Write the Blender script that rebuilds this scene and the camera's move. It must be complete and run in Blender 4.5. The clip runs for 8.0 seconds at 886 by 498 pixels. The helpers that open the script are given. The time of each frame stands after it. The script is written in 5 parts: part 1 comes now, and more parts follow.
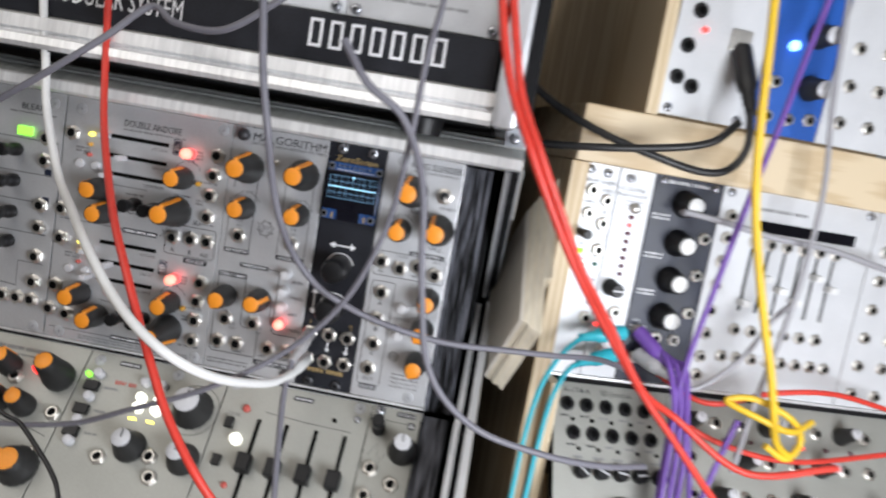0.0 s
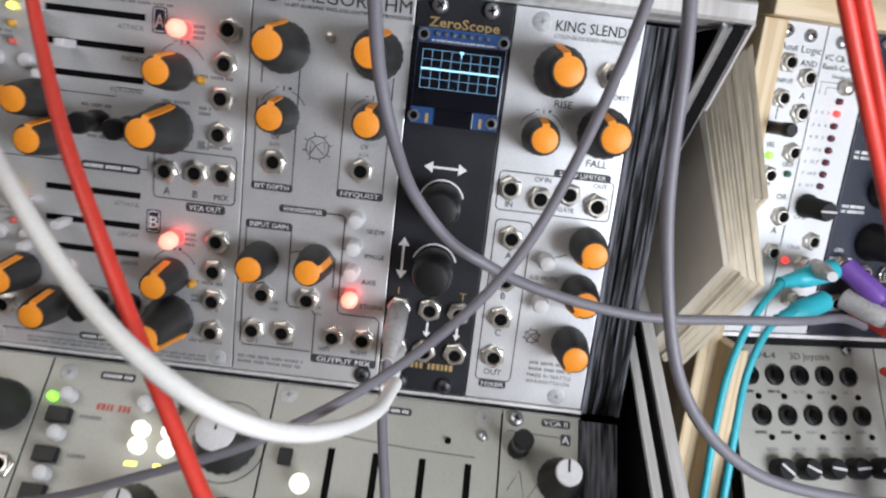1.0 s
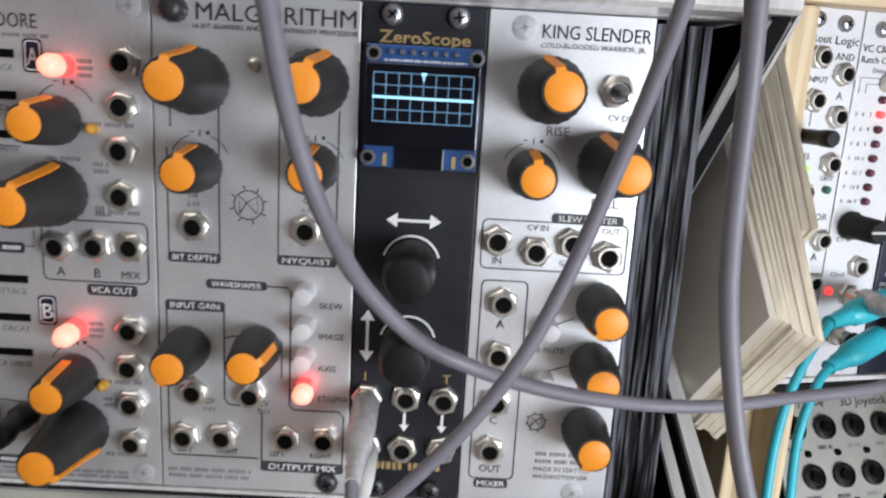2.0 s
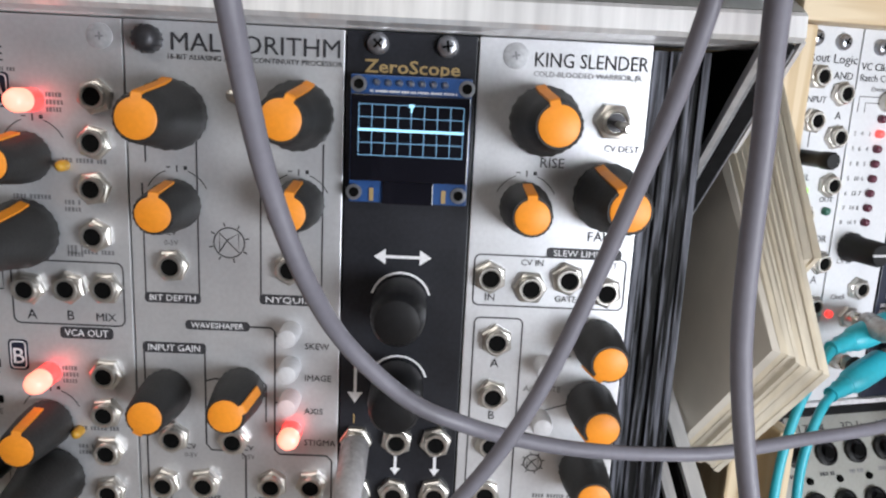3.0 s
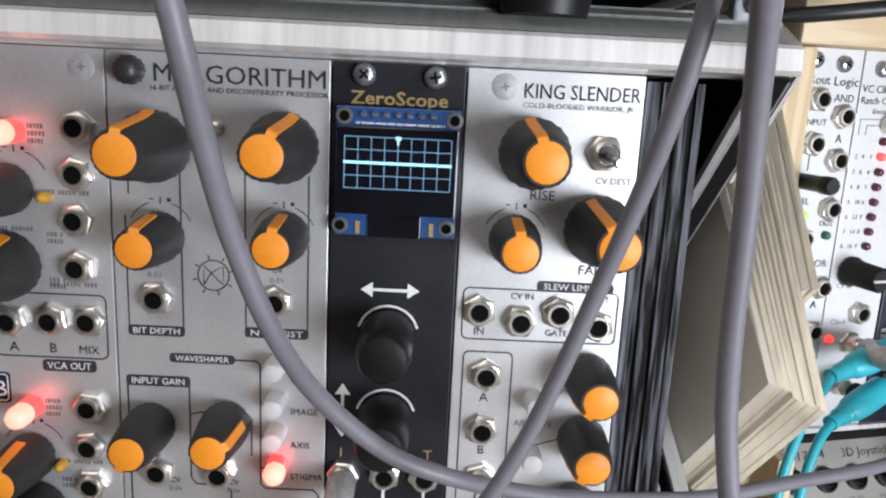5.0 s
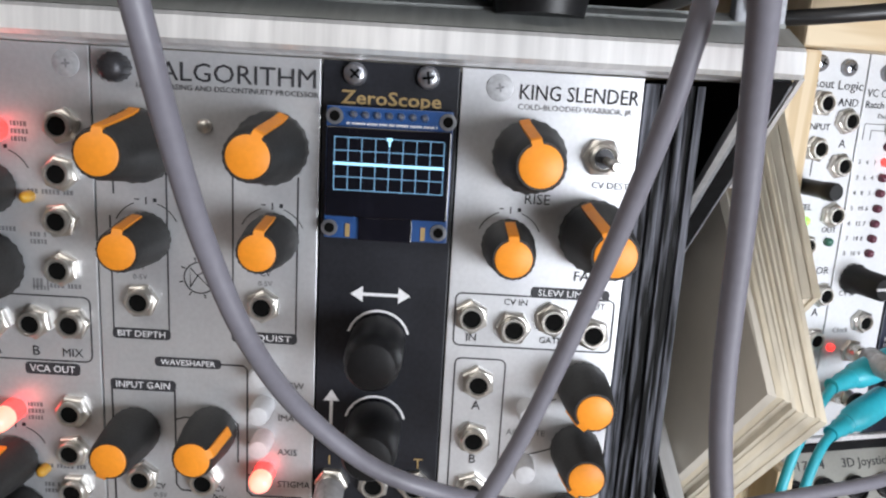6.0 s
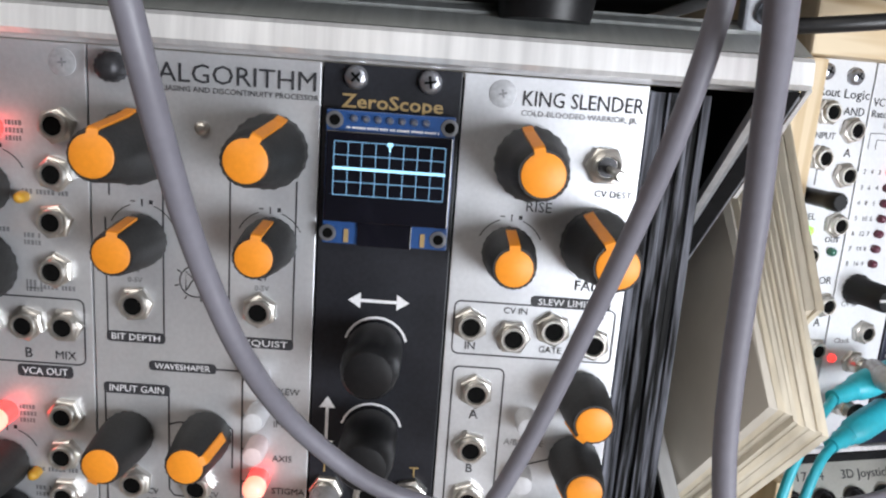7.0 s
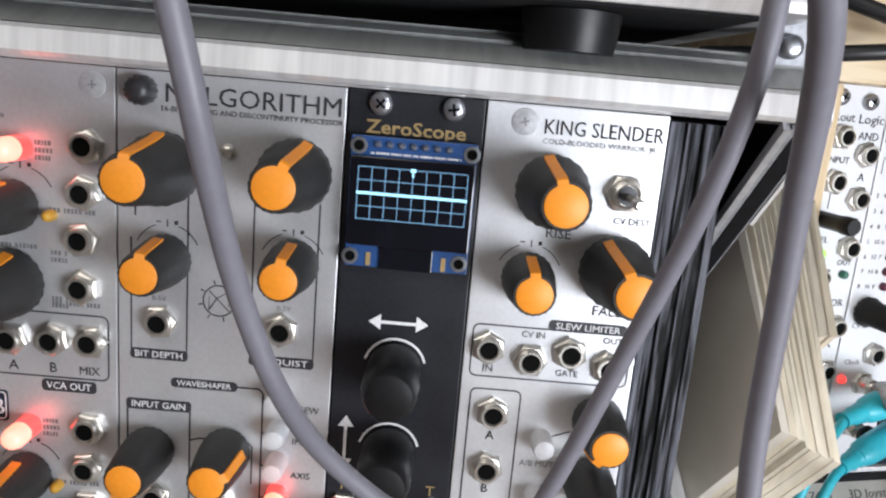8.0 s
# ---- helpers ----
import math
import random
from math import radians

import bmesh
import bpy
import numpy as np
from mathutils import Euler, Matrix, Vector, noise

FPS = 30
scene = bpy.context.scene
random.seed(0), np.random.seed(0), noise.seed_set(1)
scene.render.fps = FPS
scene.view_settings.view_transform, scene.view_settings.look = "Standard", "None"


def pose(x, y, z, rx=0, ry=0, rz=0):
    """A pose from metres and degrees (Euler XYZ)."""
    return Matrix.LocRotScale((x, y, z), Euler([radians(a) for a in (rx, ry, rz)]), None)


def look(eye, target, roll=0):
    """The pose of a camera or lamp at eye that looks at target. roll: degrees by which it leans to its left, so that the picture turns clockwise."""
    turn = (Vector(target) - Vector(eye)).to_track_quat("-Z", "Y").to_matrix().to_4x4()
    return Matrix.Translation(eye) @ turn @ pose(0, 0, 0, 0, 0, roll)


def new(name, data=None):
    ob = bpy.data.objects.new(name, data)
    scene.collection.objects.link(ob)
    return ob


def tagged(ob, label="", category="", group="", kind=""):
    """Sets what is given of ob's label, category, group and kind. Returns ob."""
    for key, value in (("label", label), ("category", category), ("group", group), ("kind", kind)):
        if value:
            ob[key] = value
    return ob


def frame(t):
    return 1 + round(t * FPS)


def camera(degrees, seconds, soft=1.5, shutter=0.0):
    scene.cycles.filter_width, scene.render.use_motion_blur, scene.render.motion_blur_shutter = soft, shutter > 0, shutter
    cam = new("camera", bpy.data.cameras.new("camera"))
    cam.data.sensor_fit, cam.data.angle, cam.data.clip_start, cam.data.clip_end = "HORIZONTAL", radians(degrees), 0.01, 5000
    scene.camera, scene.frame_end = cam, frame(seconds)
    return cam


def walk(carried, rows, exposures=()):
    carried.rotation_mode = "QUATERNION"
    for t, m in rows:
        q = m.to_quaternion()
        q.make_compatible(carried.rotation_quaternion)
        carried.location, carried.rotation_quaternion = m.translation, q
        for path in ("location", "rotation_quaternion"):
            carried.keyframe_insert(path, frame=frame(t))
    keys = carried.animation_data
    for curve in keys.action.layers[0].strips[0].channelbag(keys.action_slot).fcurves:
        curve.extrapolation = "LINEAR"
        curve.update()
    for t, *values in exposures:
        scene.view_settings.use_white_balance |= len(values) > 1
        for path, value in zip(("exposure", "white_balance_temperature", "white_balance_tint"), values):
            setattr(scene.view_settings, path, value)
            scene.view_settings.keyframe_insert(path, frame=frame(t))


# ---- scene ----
cam = camera(61.0, 8.0, soft=2.15, shutter=0.4)
ROWS = [
    (0, 0.0893, -0.3845, 1.1374, -7.77, -9.79, 4.70),
    (0.1, 0.0753, -0.3670, 1.1359, -8.05, -9.67, 4.93),
    (0.2, 0.0612, -0.3483, 1.1355, -8.55, -8.68, 4.14),
    (0.3, 0.0551, -0.3319, 1.1319, -9.18, -7.59, 3.70),
    (0.5, 0.0359, -0.3081, 1.1284, -11.05, -5.88, 3.24),
    (0.7, 0.0223, -0.2793, 1.1211, -11.69, -5.07, 3.22),
    (1, 0.0170, -0.2433, 1.1065, -12.96, -6.64, 1.52),
    (1.2, 0.0136, -0.2271, 1.1099, -11.85, -5.44, 0.74),
    (1.5, 0.0083, -0.2106, 1.1064, -12.26, -4.72, -0.17),
    (1.7, 0.0133, -0.2014, 1.1064, -11.83, -3.87, 0.15),
    (2, 0.0205, -0.1885, 1.1121, -12.40, -3.21, 0.06),
    (2.2, 0.0225, -0.1846, 1.1136, -12.21, -3.16, -0.52),
    (3.3, 0.0195, -0.1784, 1.1196, -12.22, -2.56, -0.71),
    (3.5, 0.0245, -0.1784, 1.1193, -12.48, -2.42, -0.45),
    (4, 0.0298, -0.1757, 1.1213, -12.02, -2.61, -0.14),
    (4.5, 0.0267, -0.1753, 1.1216, -12.37, -2.96, -0.31),
    (4.7, 0.0249, -0.1751, 1.1237, -12.28, -2.68, -0.38),
    (5.8, 0.0235, -0.1694, 1.1274, -12.25, -3.30, -0.15),
    (6, 0.0265, -0.1694, 1.1262, -12.28, -3.29, -0.04),
    (6.5, 0.0276, -0.1678, 1.1276, -12.66, -3.97, 0.08),
    (7, 0.0263, -0.1666, 1.1278, -12.48, -4.13, 0.09),
    (7.5, 0.0257, -0.1667, 1.1301, -12.54, -4.49, 0.39),
    (8, 0.0219, -0.1678, 1.1333, -12.51, -4.93, 0.50),
]
walk(cam, [(t, pose(x, y, z, 90 + pitch, roll, yaw)) for t, x, y, z, pitch, roll, yaw in ROWS],
     [(0, -0.20), (2.0, -0.21), (4.5, -0.16), (6.0, -0.11), (8.0, -0.06)])

# ---- light ----
world = bpy.data.worlds.new("room_air")
scene.world = world
world.use_nodes = True
world.node_tree.nodes["Background"].inputs[0].default_value = (0.8, 0.88, 1.0, 1)
world.node_tree.nodes["Background"].inputs[1].default_value = 0.05


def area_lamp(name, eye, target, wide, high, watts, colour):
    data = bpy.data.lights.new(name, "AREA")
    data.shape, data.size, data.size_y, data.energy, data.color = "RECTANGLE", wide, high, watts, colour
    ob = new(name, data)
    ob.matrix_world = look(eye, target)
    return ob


# Unseen overhead area lamp, enlarged and set left to brighten left-facing faces.
area_lamp("overhead_fill", (-0.62, -1.00, 2.15), (0.1, 0.0, 1.05), 1.7, 0.9, 15.5, (1.0, 0.955, 0.91))
area_lamp("work_light", (0.40, -0.44, 1.02), (0.06, 0.0, 1.05), 0.30, 0.22, 5.2, (0.91, 0.95, 1.02))

# ---- materials ----


def surface(name, colour, rough=0.5, metal=0.0, grain=400.0, vary=0.08, bump=0.05, stretch=(1, 1, 1), wear=None, spec=0.5, span=(0.3, 0.72)):
    """Colour with a fine grain, a broad uneven tone and relief."""
    m = bpy.data.materials.new(name)
    m.use_nodes = True
    n, l = m.node_tree.nodes, m.node_tree.links
    b = n["Principled BSDF"]
    b.inputs["Roughness"].default_value, b.inputs["Metallic"].default_value = rough, metal
    b.inputs["Specular IOR Level"].default_value = spec
    co, mp = n.new("ShaderNodeTexCoord"), n.new("ShaderNodeMapping")
    mp.inputs["Scale"].default_value = stretch
    l.new(co.outputs["Object"], mp.inputs["Vector"])
    fine, broad = n.new("ShaderNodeTexNoise"), n.new("ShaderNodeTexNoise")
    for node, size in ((fine, grain), (broad, grain / 14)):
        node.inputs["Scale"].default_value, node.inputs["Detail"].default_value = size, 5
        l.new(mp.outputs["Vector"], node.inputs["Vector"])
    both = n.new("ShaderNodeMix")
    both.data_type = "FLOAT"
    both.inputs[0].default_value = 0.5
    l.new(fine.outputs["Fac"], both.inputs[2]), l.new(broad.outputs["Fac"], both.inputs[3])
    ramp = n.new("ShaderNodeValToRGB")
    dark = [max(0.0, c * (1 - 2.2 * vary)) for c in colour] + [1]
    light = [min(1.0, c * (1 + 1.6 * vary)) for c in colour] + [1]
    if wear:
        light = list(wear) + [1]
    ramp.color_ramp.elements[0].position, ramp.color_ramp.elements[1].position = span
    ramp.color_ramp.elements[0].color, ramp.color_ramp.elements[1].color = dark, light
    l.new(both.outputs[0], ramp.inputs[0]), l.new(ramp.outputs[0], b.inputs["Base Color"])
    rr = n.new("ShaderNodeMapRange")
    rr.inputs["To Min"].default_value, rr.inputs["To Max"].default_value = max(0.02, rough - 0.1), min(1, rough + 0.1)
    l.new(broad.outputs["Fac"], rr.inputs["Value"]), l.new(rr.outputs[0], b.inputs["Roughness"])
    if bump:
        bp = n.new("ShaderNodeBump")
        bp.inputs["Strength"].default_value, bp.inputs["Distance"].default_value = bump, 0.0004
        l.new(fine.outputs["Fac"], bp.inputs["Height"]), l.new(bp.outputs[0], b.inputs["Normal"])
    return m


def glowing(name, colour, strength, base=(0.5, 0.5, 0.5)):
    m = bpy.data.materials.new(name)
    m.use_nodes = True
    b = m.node_tree.nodes["Principled BSDF"]
    b.inputs["Base Color"].default_value = (*base, 1)
    b.inputs["Emission Color"].default_value, b.inputs["Emission Strength"].default_value = (*colour, 1), strength
    b.inputs["Roughness"].default_value = 0.3
    return m


def wood(name, pale, deep, scale=60.0, along=(1, 1, 0.06)):
    m = surface(name, pale, 0.55, 0, 300, 0.1, 0.1)
    n, l = m.node_tree.nodes, m.node_tree.links
    co, mp, wv = n.new("ShaderNodeTexCoord"), n.new("ShaderNodeMapping"), n.new("ShaderNodeTexWave")
    mp.inputs["Scale"].default_value = along
    wv.inputs["Scale"].default_value, wv.inputs["Distortion"].default_value, wv.inputs["Detail"].default_value = scale, 9, 4
    ramp = n.new("ShaderNodeValToRGB")
    ramp.color_ramp.elements[0].color, ramp.color_ramp.elements[1].color = (*deep, 1), (*pale, 1)
    ramp.color_ramp.elements[1].position = 0.55
    l.new(co.outputs["Object"], mp.inputs["Vector"]), l.new(mp.outputs["Vector"], wv.inputs["Vector"])
    l.new(wv.outputs["Color"], ramp.inputs[0])
    l.new(ramp.outputs[0], n["Principled BSDF"].inputs["Base Color"])
    return m


ALU = surface("anodised_aluminium", (0.66, 0.668, 0.69), 0.40, 0.6, 900, 0.05, 0.04)
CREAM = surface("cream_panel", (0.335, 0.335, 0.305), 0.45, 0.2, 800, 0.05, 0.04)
WHITE_PANEL = surface("white_panel", (0.63, 0.64, 0.66), 0.4, 0.1, 800, 0.04, 0.03)
# Upright pale streaks in the colour stand in for lamp reflections on the metal.
RAIL = surface("glint_streaked_rail", (0.84, 0.84, 0.85), 0.34, 0.4, 420, 0.13, 0.06, (1, 0.08, 0.08))
EDGE = surface("edge_profile", (0.62, 0.63, 0.65), 0.4, 0.6, 500, 0.12, 0.08, (1, 1, 0.2))
NAVY = surface("navy_panel", (0.012, 0.016, 0.035), 0.4, 0.0, 900, 0.3, 0.04)
BLACK = surface("matt_black_panel", (0.011, 0.012, 0.017), 0.45, 0.0, 900, 0.3, 0.05, spec=0.4)
DARK = surface("dark_interior", (0.008, 0.008, 0.009), 0.8, 0.0, 300, 0.3, 0.1, spec=0.2)
RIBBED = surface("worn_black_wood", (0.055, 0.058, 0.075), 0.6, 0.0, 700, 0.5, 0.5, (1, 1, 0.06), wear=(0.27, 0.28, 0.33), spec=0.15, span=(0.44, 0.66))
RUBBER = surface("grey_rubber_knob", (0.022, 0.022, 0.022), 0.6, 0.0, 1500, 0.25, 0.15)
PLASTIC = surface("black_plastic", (0.009, 0.009, 0.010), 0.42, 0.0, 1200, 0.2, 0.05, spec=0.3)
ORANGE = surface("orange_plastic", (0.83, 0.285, 0.02), 0.5, 0.0, 900, 0.05, 0.02)
NICKEL = surface("nickel", (0.66, 0.635, 0.59), 0.30, 0.88, 900, 0.08, 0.03)
GOLD = surface("gold_print", (0.44, 0.31, 0.14), 0.4, 0.3, 900, 0.08, 0.0)
BRACKET = surface("dull_steel", (0.40, 0.41, 0.44), 0.45, 0.25, 500, 0.2, 0.08)
# Pale base puts the mirrored bright surroundings into the lip's colour.
LIP = surface("reflection_toned_lip", (0.56, 0.58, 0.565), 0.36, 0.35, 420, 0.12, 0.05, (1, 0.1, 0.1))
SCREW = surface("screw_steel", (0.38, 0.39, 0.42), 0.27, 0.85, 900, 0.1, 0.03)
DARK_SCREW = surface("blackened_screw", (0.05, 0.05, 0.055), 0.4, 0.6, 900, 0.2, 0.05)
DULL_SCREW = surface("dull_screw_head", (0.44, 0.445, 0.46), 0.6, 0.3, 900, 0.15, 0.05)
# Near-black that paints the shade of recesses onto socket discs, slot plates and seams.
HOLE = surface("recess_shade_black", (0.004, 0.004, 0.004), 0.8, 0.0, 900, 0.2, 0.0, spec=0.05)
INK = surface("black_ink", (0.03, 0.03, 0.035), 0.6, 0.0, 900, 0.15, 0.0)
GREY_INK = surface("grey_ink", (0.20, 0.20, 0.21), 0.6, 0.0, 900, 0.15, 0.0)
RED_INK = surface("red_ink", (0.5, 0.10, 0.08), 0.6, 0.0, 900, 0.15, 0.0)
WHITE_INK = surface("white_ink", (0.72, 0.72, 0.74), 0.6, 0.0, 900, 0.08, 0.0)
CLEAR = surface("frosted_button", (0.53, 0.53, 0.55), 0.35, 0.0, 900, 0.06, 0.0)
PINK = surface("pale_pink_button", (0.66, 0.52, 0.52), 0.35, 0.0, 900, 0.05, 0.0)
AMBER = surface("amber_led", (0.55, 0.30, 0.03), 0.3, 0.0, 900, 0.05, 0.0)
PLUM = surface("unlit_led", (0.10, 0.02, 0.04), 0.3, 0.0, 900, 0.05, 0.0)
DEEP_GREEN = surface("unlit_green_led", (0.03, 0.13, 0.09), 0.3, 0.0, 900, 0.05, 0.0)
PCB = surface("blue_circuit_board", (0.02, 0.07, 0.22), 0.35, 0.0, 900, 0.1, 0.02)
GLASS = surface("black_glass", (0.006, 0.006, 0.010), 0.12, 0.0, 900, 0.2, 0.0)
BLUE_PANEL = surface("blue_panel", (0.02, 0.10, 0.42), 0.35, 0.0, 700, 0.1, 0.02)
GREY_CABLE = surface("grey_cable_pvc", (0.150, 0.146, 0.172), 0.5, 0.0, 700, 0.06, 0.03)
PALE_CABLE = surface("pale_grey_cable_pvc", (0.34, 0.335, 0.36), 0.5, 0.0, 700, 0.06, 0.03)
RED_CABLE = surface("red_cable_pvc", (0.62, 0.045, 0.03), 0.45, 0.0, 700, 0.08, 0.03)
WHITE_CABLE = surface("white_cable_pvc", (0.74, 0.74, 0.73), 0.45, 0.0, 700, 0.04, 0.03)
BLACK_CABLE = surface("black_cable_pvc", (0.012, 0.012, 0.013), 0.45, 0.0, 700, 0.2, 0.03)
CYAN_CABLE = surface("cyan_cable_pvc", (0.03, 0.42, 0.52), 0.45, 0.0, 700, 0.06, 0.03)
PURPLE_CABLE = surface("purple_cable_pvc", (0.16, 0.07, 0.36), 0.45, 0.0, 700, 0.08, 0.03)
YELLOW_CABLE = surface("yellow_cable_pvc", (0.80, 0.52, 0.03), 0.45, 0.0, 700, 0.06, 0.03)
PLUG_GREY = surface("clear_grey_plug", (0.42, 0.41, 0.42), 0.3, 0.0, 600, 0.15, 0.05)
PINE = wood("pine_board", (0.64, 0.52, 0.35), (0.53, 0.40, 0.24), 70)
PINE_LONG = wood("pine_divider", (0.66, 0.54, 0.37), (0.55, 0.42, 0.26), 70, (0.06, 1, 1))
PLY = surface("birch_ply_edge", (0.84, 0.77, 0.63), 0.6, 0.0, 500, 0.09, 0.15, (1, 0.25, 0.25))
PLY_DARK = surface("birch_ply_glue_edge", (0.82, 0.735, 0.575), 0.6, 0.0, 500, 0.10, 0.15, (1, 0.25, 0.25))
PLY_FACE = surface("birch_ply_face", (0.80, 0.75, 0.66), 0.55, 0.0, 260, 0.05, 0.06, (1, 0.3, 0.3))
PAINT = surface("wall_paint", (0.55, 0.55, 0.54), 0.9, 0.0, 30, 0.04, 0.05)
TABLE = surface("table_laminate", (0.16, 0.10, 0.06), 0.5, 0.0, 40, 0.1, 0.05)
RED_LIT = glowing("lit_red_led", (1.0, 0.03, 0.025), 2.6, (0.6, 0.1, 0.1))
RED_CORE = glowing("lit_red_led_core", (1.0, 0.24, 0.13), 2.1, (0.8, 0.4, 0.4))
GREEN_LIT = glowing("lit_green_led", (0.32, 1.0, 0.06), 1.5, (0.2, 0.5, 0.1))
YELLOW_LIT = glowing("lit_yellow_led", (1.0, 0.85, 0.10), 3.5, (0.6, 0.5, 0.1))
WHITE_LIT = glowing("lit_white_button", (1.0, 0.98, 0.88), 1.7, (0.9, 0.9, 0.8))
BLUE_LIT = glowing("lit_blue_led", (0.15, 0.35, 1.0), 6.0, (0.2, 0.3, 0.9))
SCREEN_LINE = glowing("screen_grid_line", (0.27, 0.56, 0.88), 0.85, (0.02, 0.03, 0.05))
SCREEN_TRACE = glowing("screen_trace", (0.35, 0.75, 1.0), 1.7, (0.1, 0.1, 0.1))

# ---- building blocks; lengths in millimetres, y towards the viewer is negative ----
MM = 0.001


def mesh_of(bm, name, material):
    me = bpy.data.meshes.new(name)
    bmesh.ops.recalc_face_normals(bm, faces=bm.faces[:])
    bm.to_mesh(me)
    bm.free()
    me.materials.append(material)
    return me


def part(name, bm, material, parent, label=""):
    ob = new(name, bm if isinstance(bm, bpy.types.Mesh) else mesh_of(bm, name, material))
    ob.parent = parent
    return tagged(ob, label)


def thing(name, m, label, category, group="", kind=""):
    ob = new(name)
    ob.empty_display_size = 0.01
    ob.matrix_world = m
    return tagged(ob, label, category, group, kind)


def at(x, y, z):
    return Matrix.Translation((x * MM, y * MM, z * MM))


def slab(x0, x1, y0, y1, z0, z1, bevel=0.0, bm=None):
    own = bm is None
    bm = bm or bmesh.new()
    r = bmesh.ops.create_cube(bm, size=1.0)
    for v in r["verts"]:
        v.co = Vector(((x0 + x1) / 2 + v.co.x * (x1 - x0), (y0 + y1) / 2 + v.co.y * (y1 - y0), (z0 + z1) / 2 + v.co.z * (z1 - z0))) * MM
    if bevel:
        edges = list({e for v in r["verts"] for e in v.link_edges})
        bmesh.ops.bevel(bm, geom=edges, offset=bevel * MM, segments=2, affect="EDGES", profile=0.6)
    return bm


def turned(profile, n=24, flute=0.0, bm=None, x=0.0, z=0.0):
    """A solid turned round an axis along -y; profile: rows of radius, height."""
    bm = bm or bmesh.new()
    rings = []
    for r, h in profile:
        ring = []
        for i in range(n):
            a = 2 * math.pi * i / n
            rr = r * (1 - flute * (i % 2)) if r > 0 else 0
            ring.append(bm.verts.new(((x + rr * math.cos(a)) * MM, -h * MM, (z + rr * math.sin(a)) * MM)))
        rings.append(ring)
    for a, b in zip(rings, rings[1:]):
        for i in range(n):
            bm.faces.new((a[i], a[(i + 1) % n], b[(i + 1) % n], b[i]))
    bm.faces.new(rings[-1])
    bm.faces.new(rings[0])
    return bm


def smooth(me, angle=40):
    for p in me.polygons:
        p.use_smooth = True
    me.set_sharp_from_angle(angle=radians(angle))
    return me


def stroke(points, width, bm=None, closed=False, y=0.12, thick=0.1):
    """A printed line along points (x, z), lying on the panel's face."""
    bm = bm or bmesh.new()
    pts = [Vector((p[0], p[1])) for p in points]
    n = len(pts)
    sides = []
    for i in range(n):
        a = pts[i - 1] if (i or closed) else pts[i]
        b = pts[(i + 1) % n] if (i < n - 1 or closed) else pts[i]
        d = (b - a).normalized()
        q = Vector((-d.y, d.x)) * width / 2
        sides.append([bm.verts.new(((pts[i] + s * q).x * MM, -yy * MM, (pts[i] + s * q).y * MM)) for s in (1, -1) for yy in (y - thick, y)])
    for i in range(n if closed else n - 1):
        a, b = sides[i], sides[(i + 1) % n]
        bm.faces.new((a[1], a[3], b[3], b[1]))
        bm.faces.new((a[0], a[1], b[1], b[0]))
        bm.faces.new((a[3], a[2], b[2], b[3]))
    return bm


def round_box(x0, z0, x1, z1, r=1.5):
    out = []
    for cx, cz, a0 in ((x1 - r, z1 - r, 0), (x0 + r, z1 - r, 90), (x0 + r, z0 + r, 180), (x1 - r, z0 + r, 270)):
        for k in range(4):
            a = radians(a0 + 30 * k)
            out.append((cx + r * math.cos(a), cz + r * math.sin(a)))
    return out


def plate(points, y0, y1, bm=None):
    """A flat piece with outline points (x, z) from depth y0 to y1."""
    bm = bm or bmesh.new()
    a = [bm.verts.new((x * MM, -y0 * MM, z * MM)) for x, z in points]
    b = [bm.verts.new((x * MM, -y1 * MM, z * MM)) for x, z in points]
    bm.faces.new(b)
    bm.faces.new(a[::-1])
    for i in range(len(points)):
        j = (i + 1) % len(points)
        bm.faces.new((a[i], a[j], b[j], b[i]))
    return bm


def letters(text, x, z, size, material, parent, align="LEFT", wide=None, y=0.15, name="lettering", bold=0.0):
    """Raised print; size is the capitals' height and wide the line's length."""
    cu = bpy.data.curves.new(name, "FONT")
    cu.body, cu.align_x, cu.size, cu.extrude, cu.resolution_u = text, align, size * MM / 0.69, 0.00005, 2
    cu.offset = bold * MM
    ob = bpy.data.objects.new(name, cu)
    scene.collection.objects.link(ob)
    bpy.context.view_layer.update()
    me = bpy.data.meshes.new_from_object(ob.evaluated_get(bpy.context.evaluated_depsgraph_get()))
    bpy.data.objects.remove(ob)
    xs = [v.co.x for v in me.vertices] or [0, 1]
    k = wide * MM / (max(xs) - min(xs)) if wide else 1.0
    me.transform(pose(x * MM, -y * MM, z * MM, 90) @ Matrix.Diagonal((k, 1, 1, 1)))
    me.materials.clear()
    me.materials.append(material)
    return part(name, me, material, parent)


def bars(x0, x1, z, size, material, parent, rows=1, gap=1.6, words=3, seed=1):
    """Small print that cannot be read: plain bars."""
    rnd = random.Random(seed)
    verts, faces = [], []
    for r in range(rows):
        x, zz = x0, z - r * gap
        while x < x1 - size * 0.4:
            for _ in range(rnd.randint(3, 8)):
                w = size * rnd.uniform(0.35, 0.65)
                if x + w > x1:
                    break
                n = len(verts)
                verts += [(u * MM, -0.13 * MM, v * MM) for u, v in ((x, zz), (x + w, zz), (x + w, zz + size), (x, zz + size))]
                faces.append((n, n + 1, n + 2, n + 3))
                x += w + size * 0.22
            x += size * 0.6
    bm = bmesh.new()
    made = [bm.verts.new(v) for v in verts]
    for f in faces:
        bm.faces.new([made[k] for k in f])
    return part("fine_print", bm, material, parent)


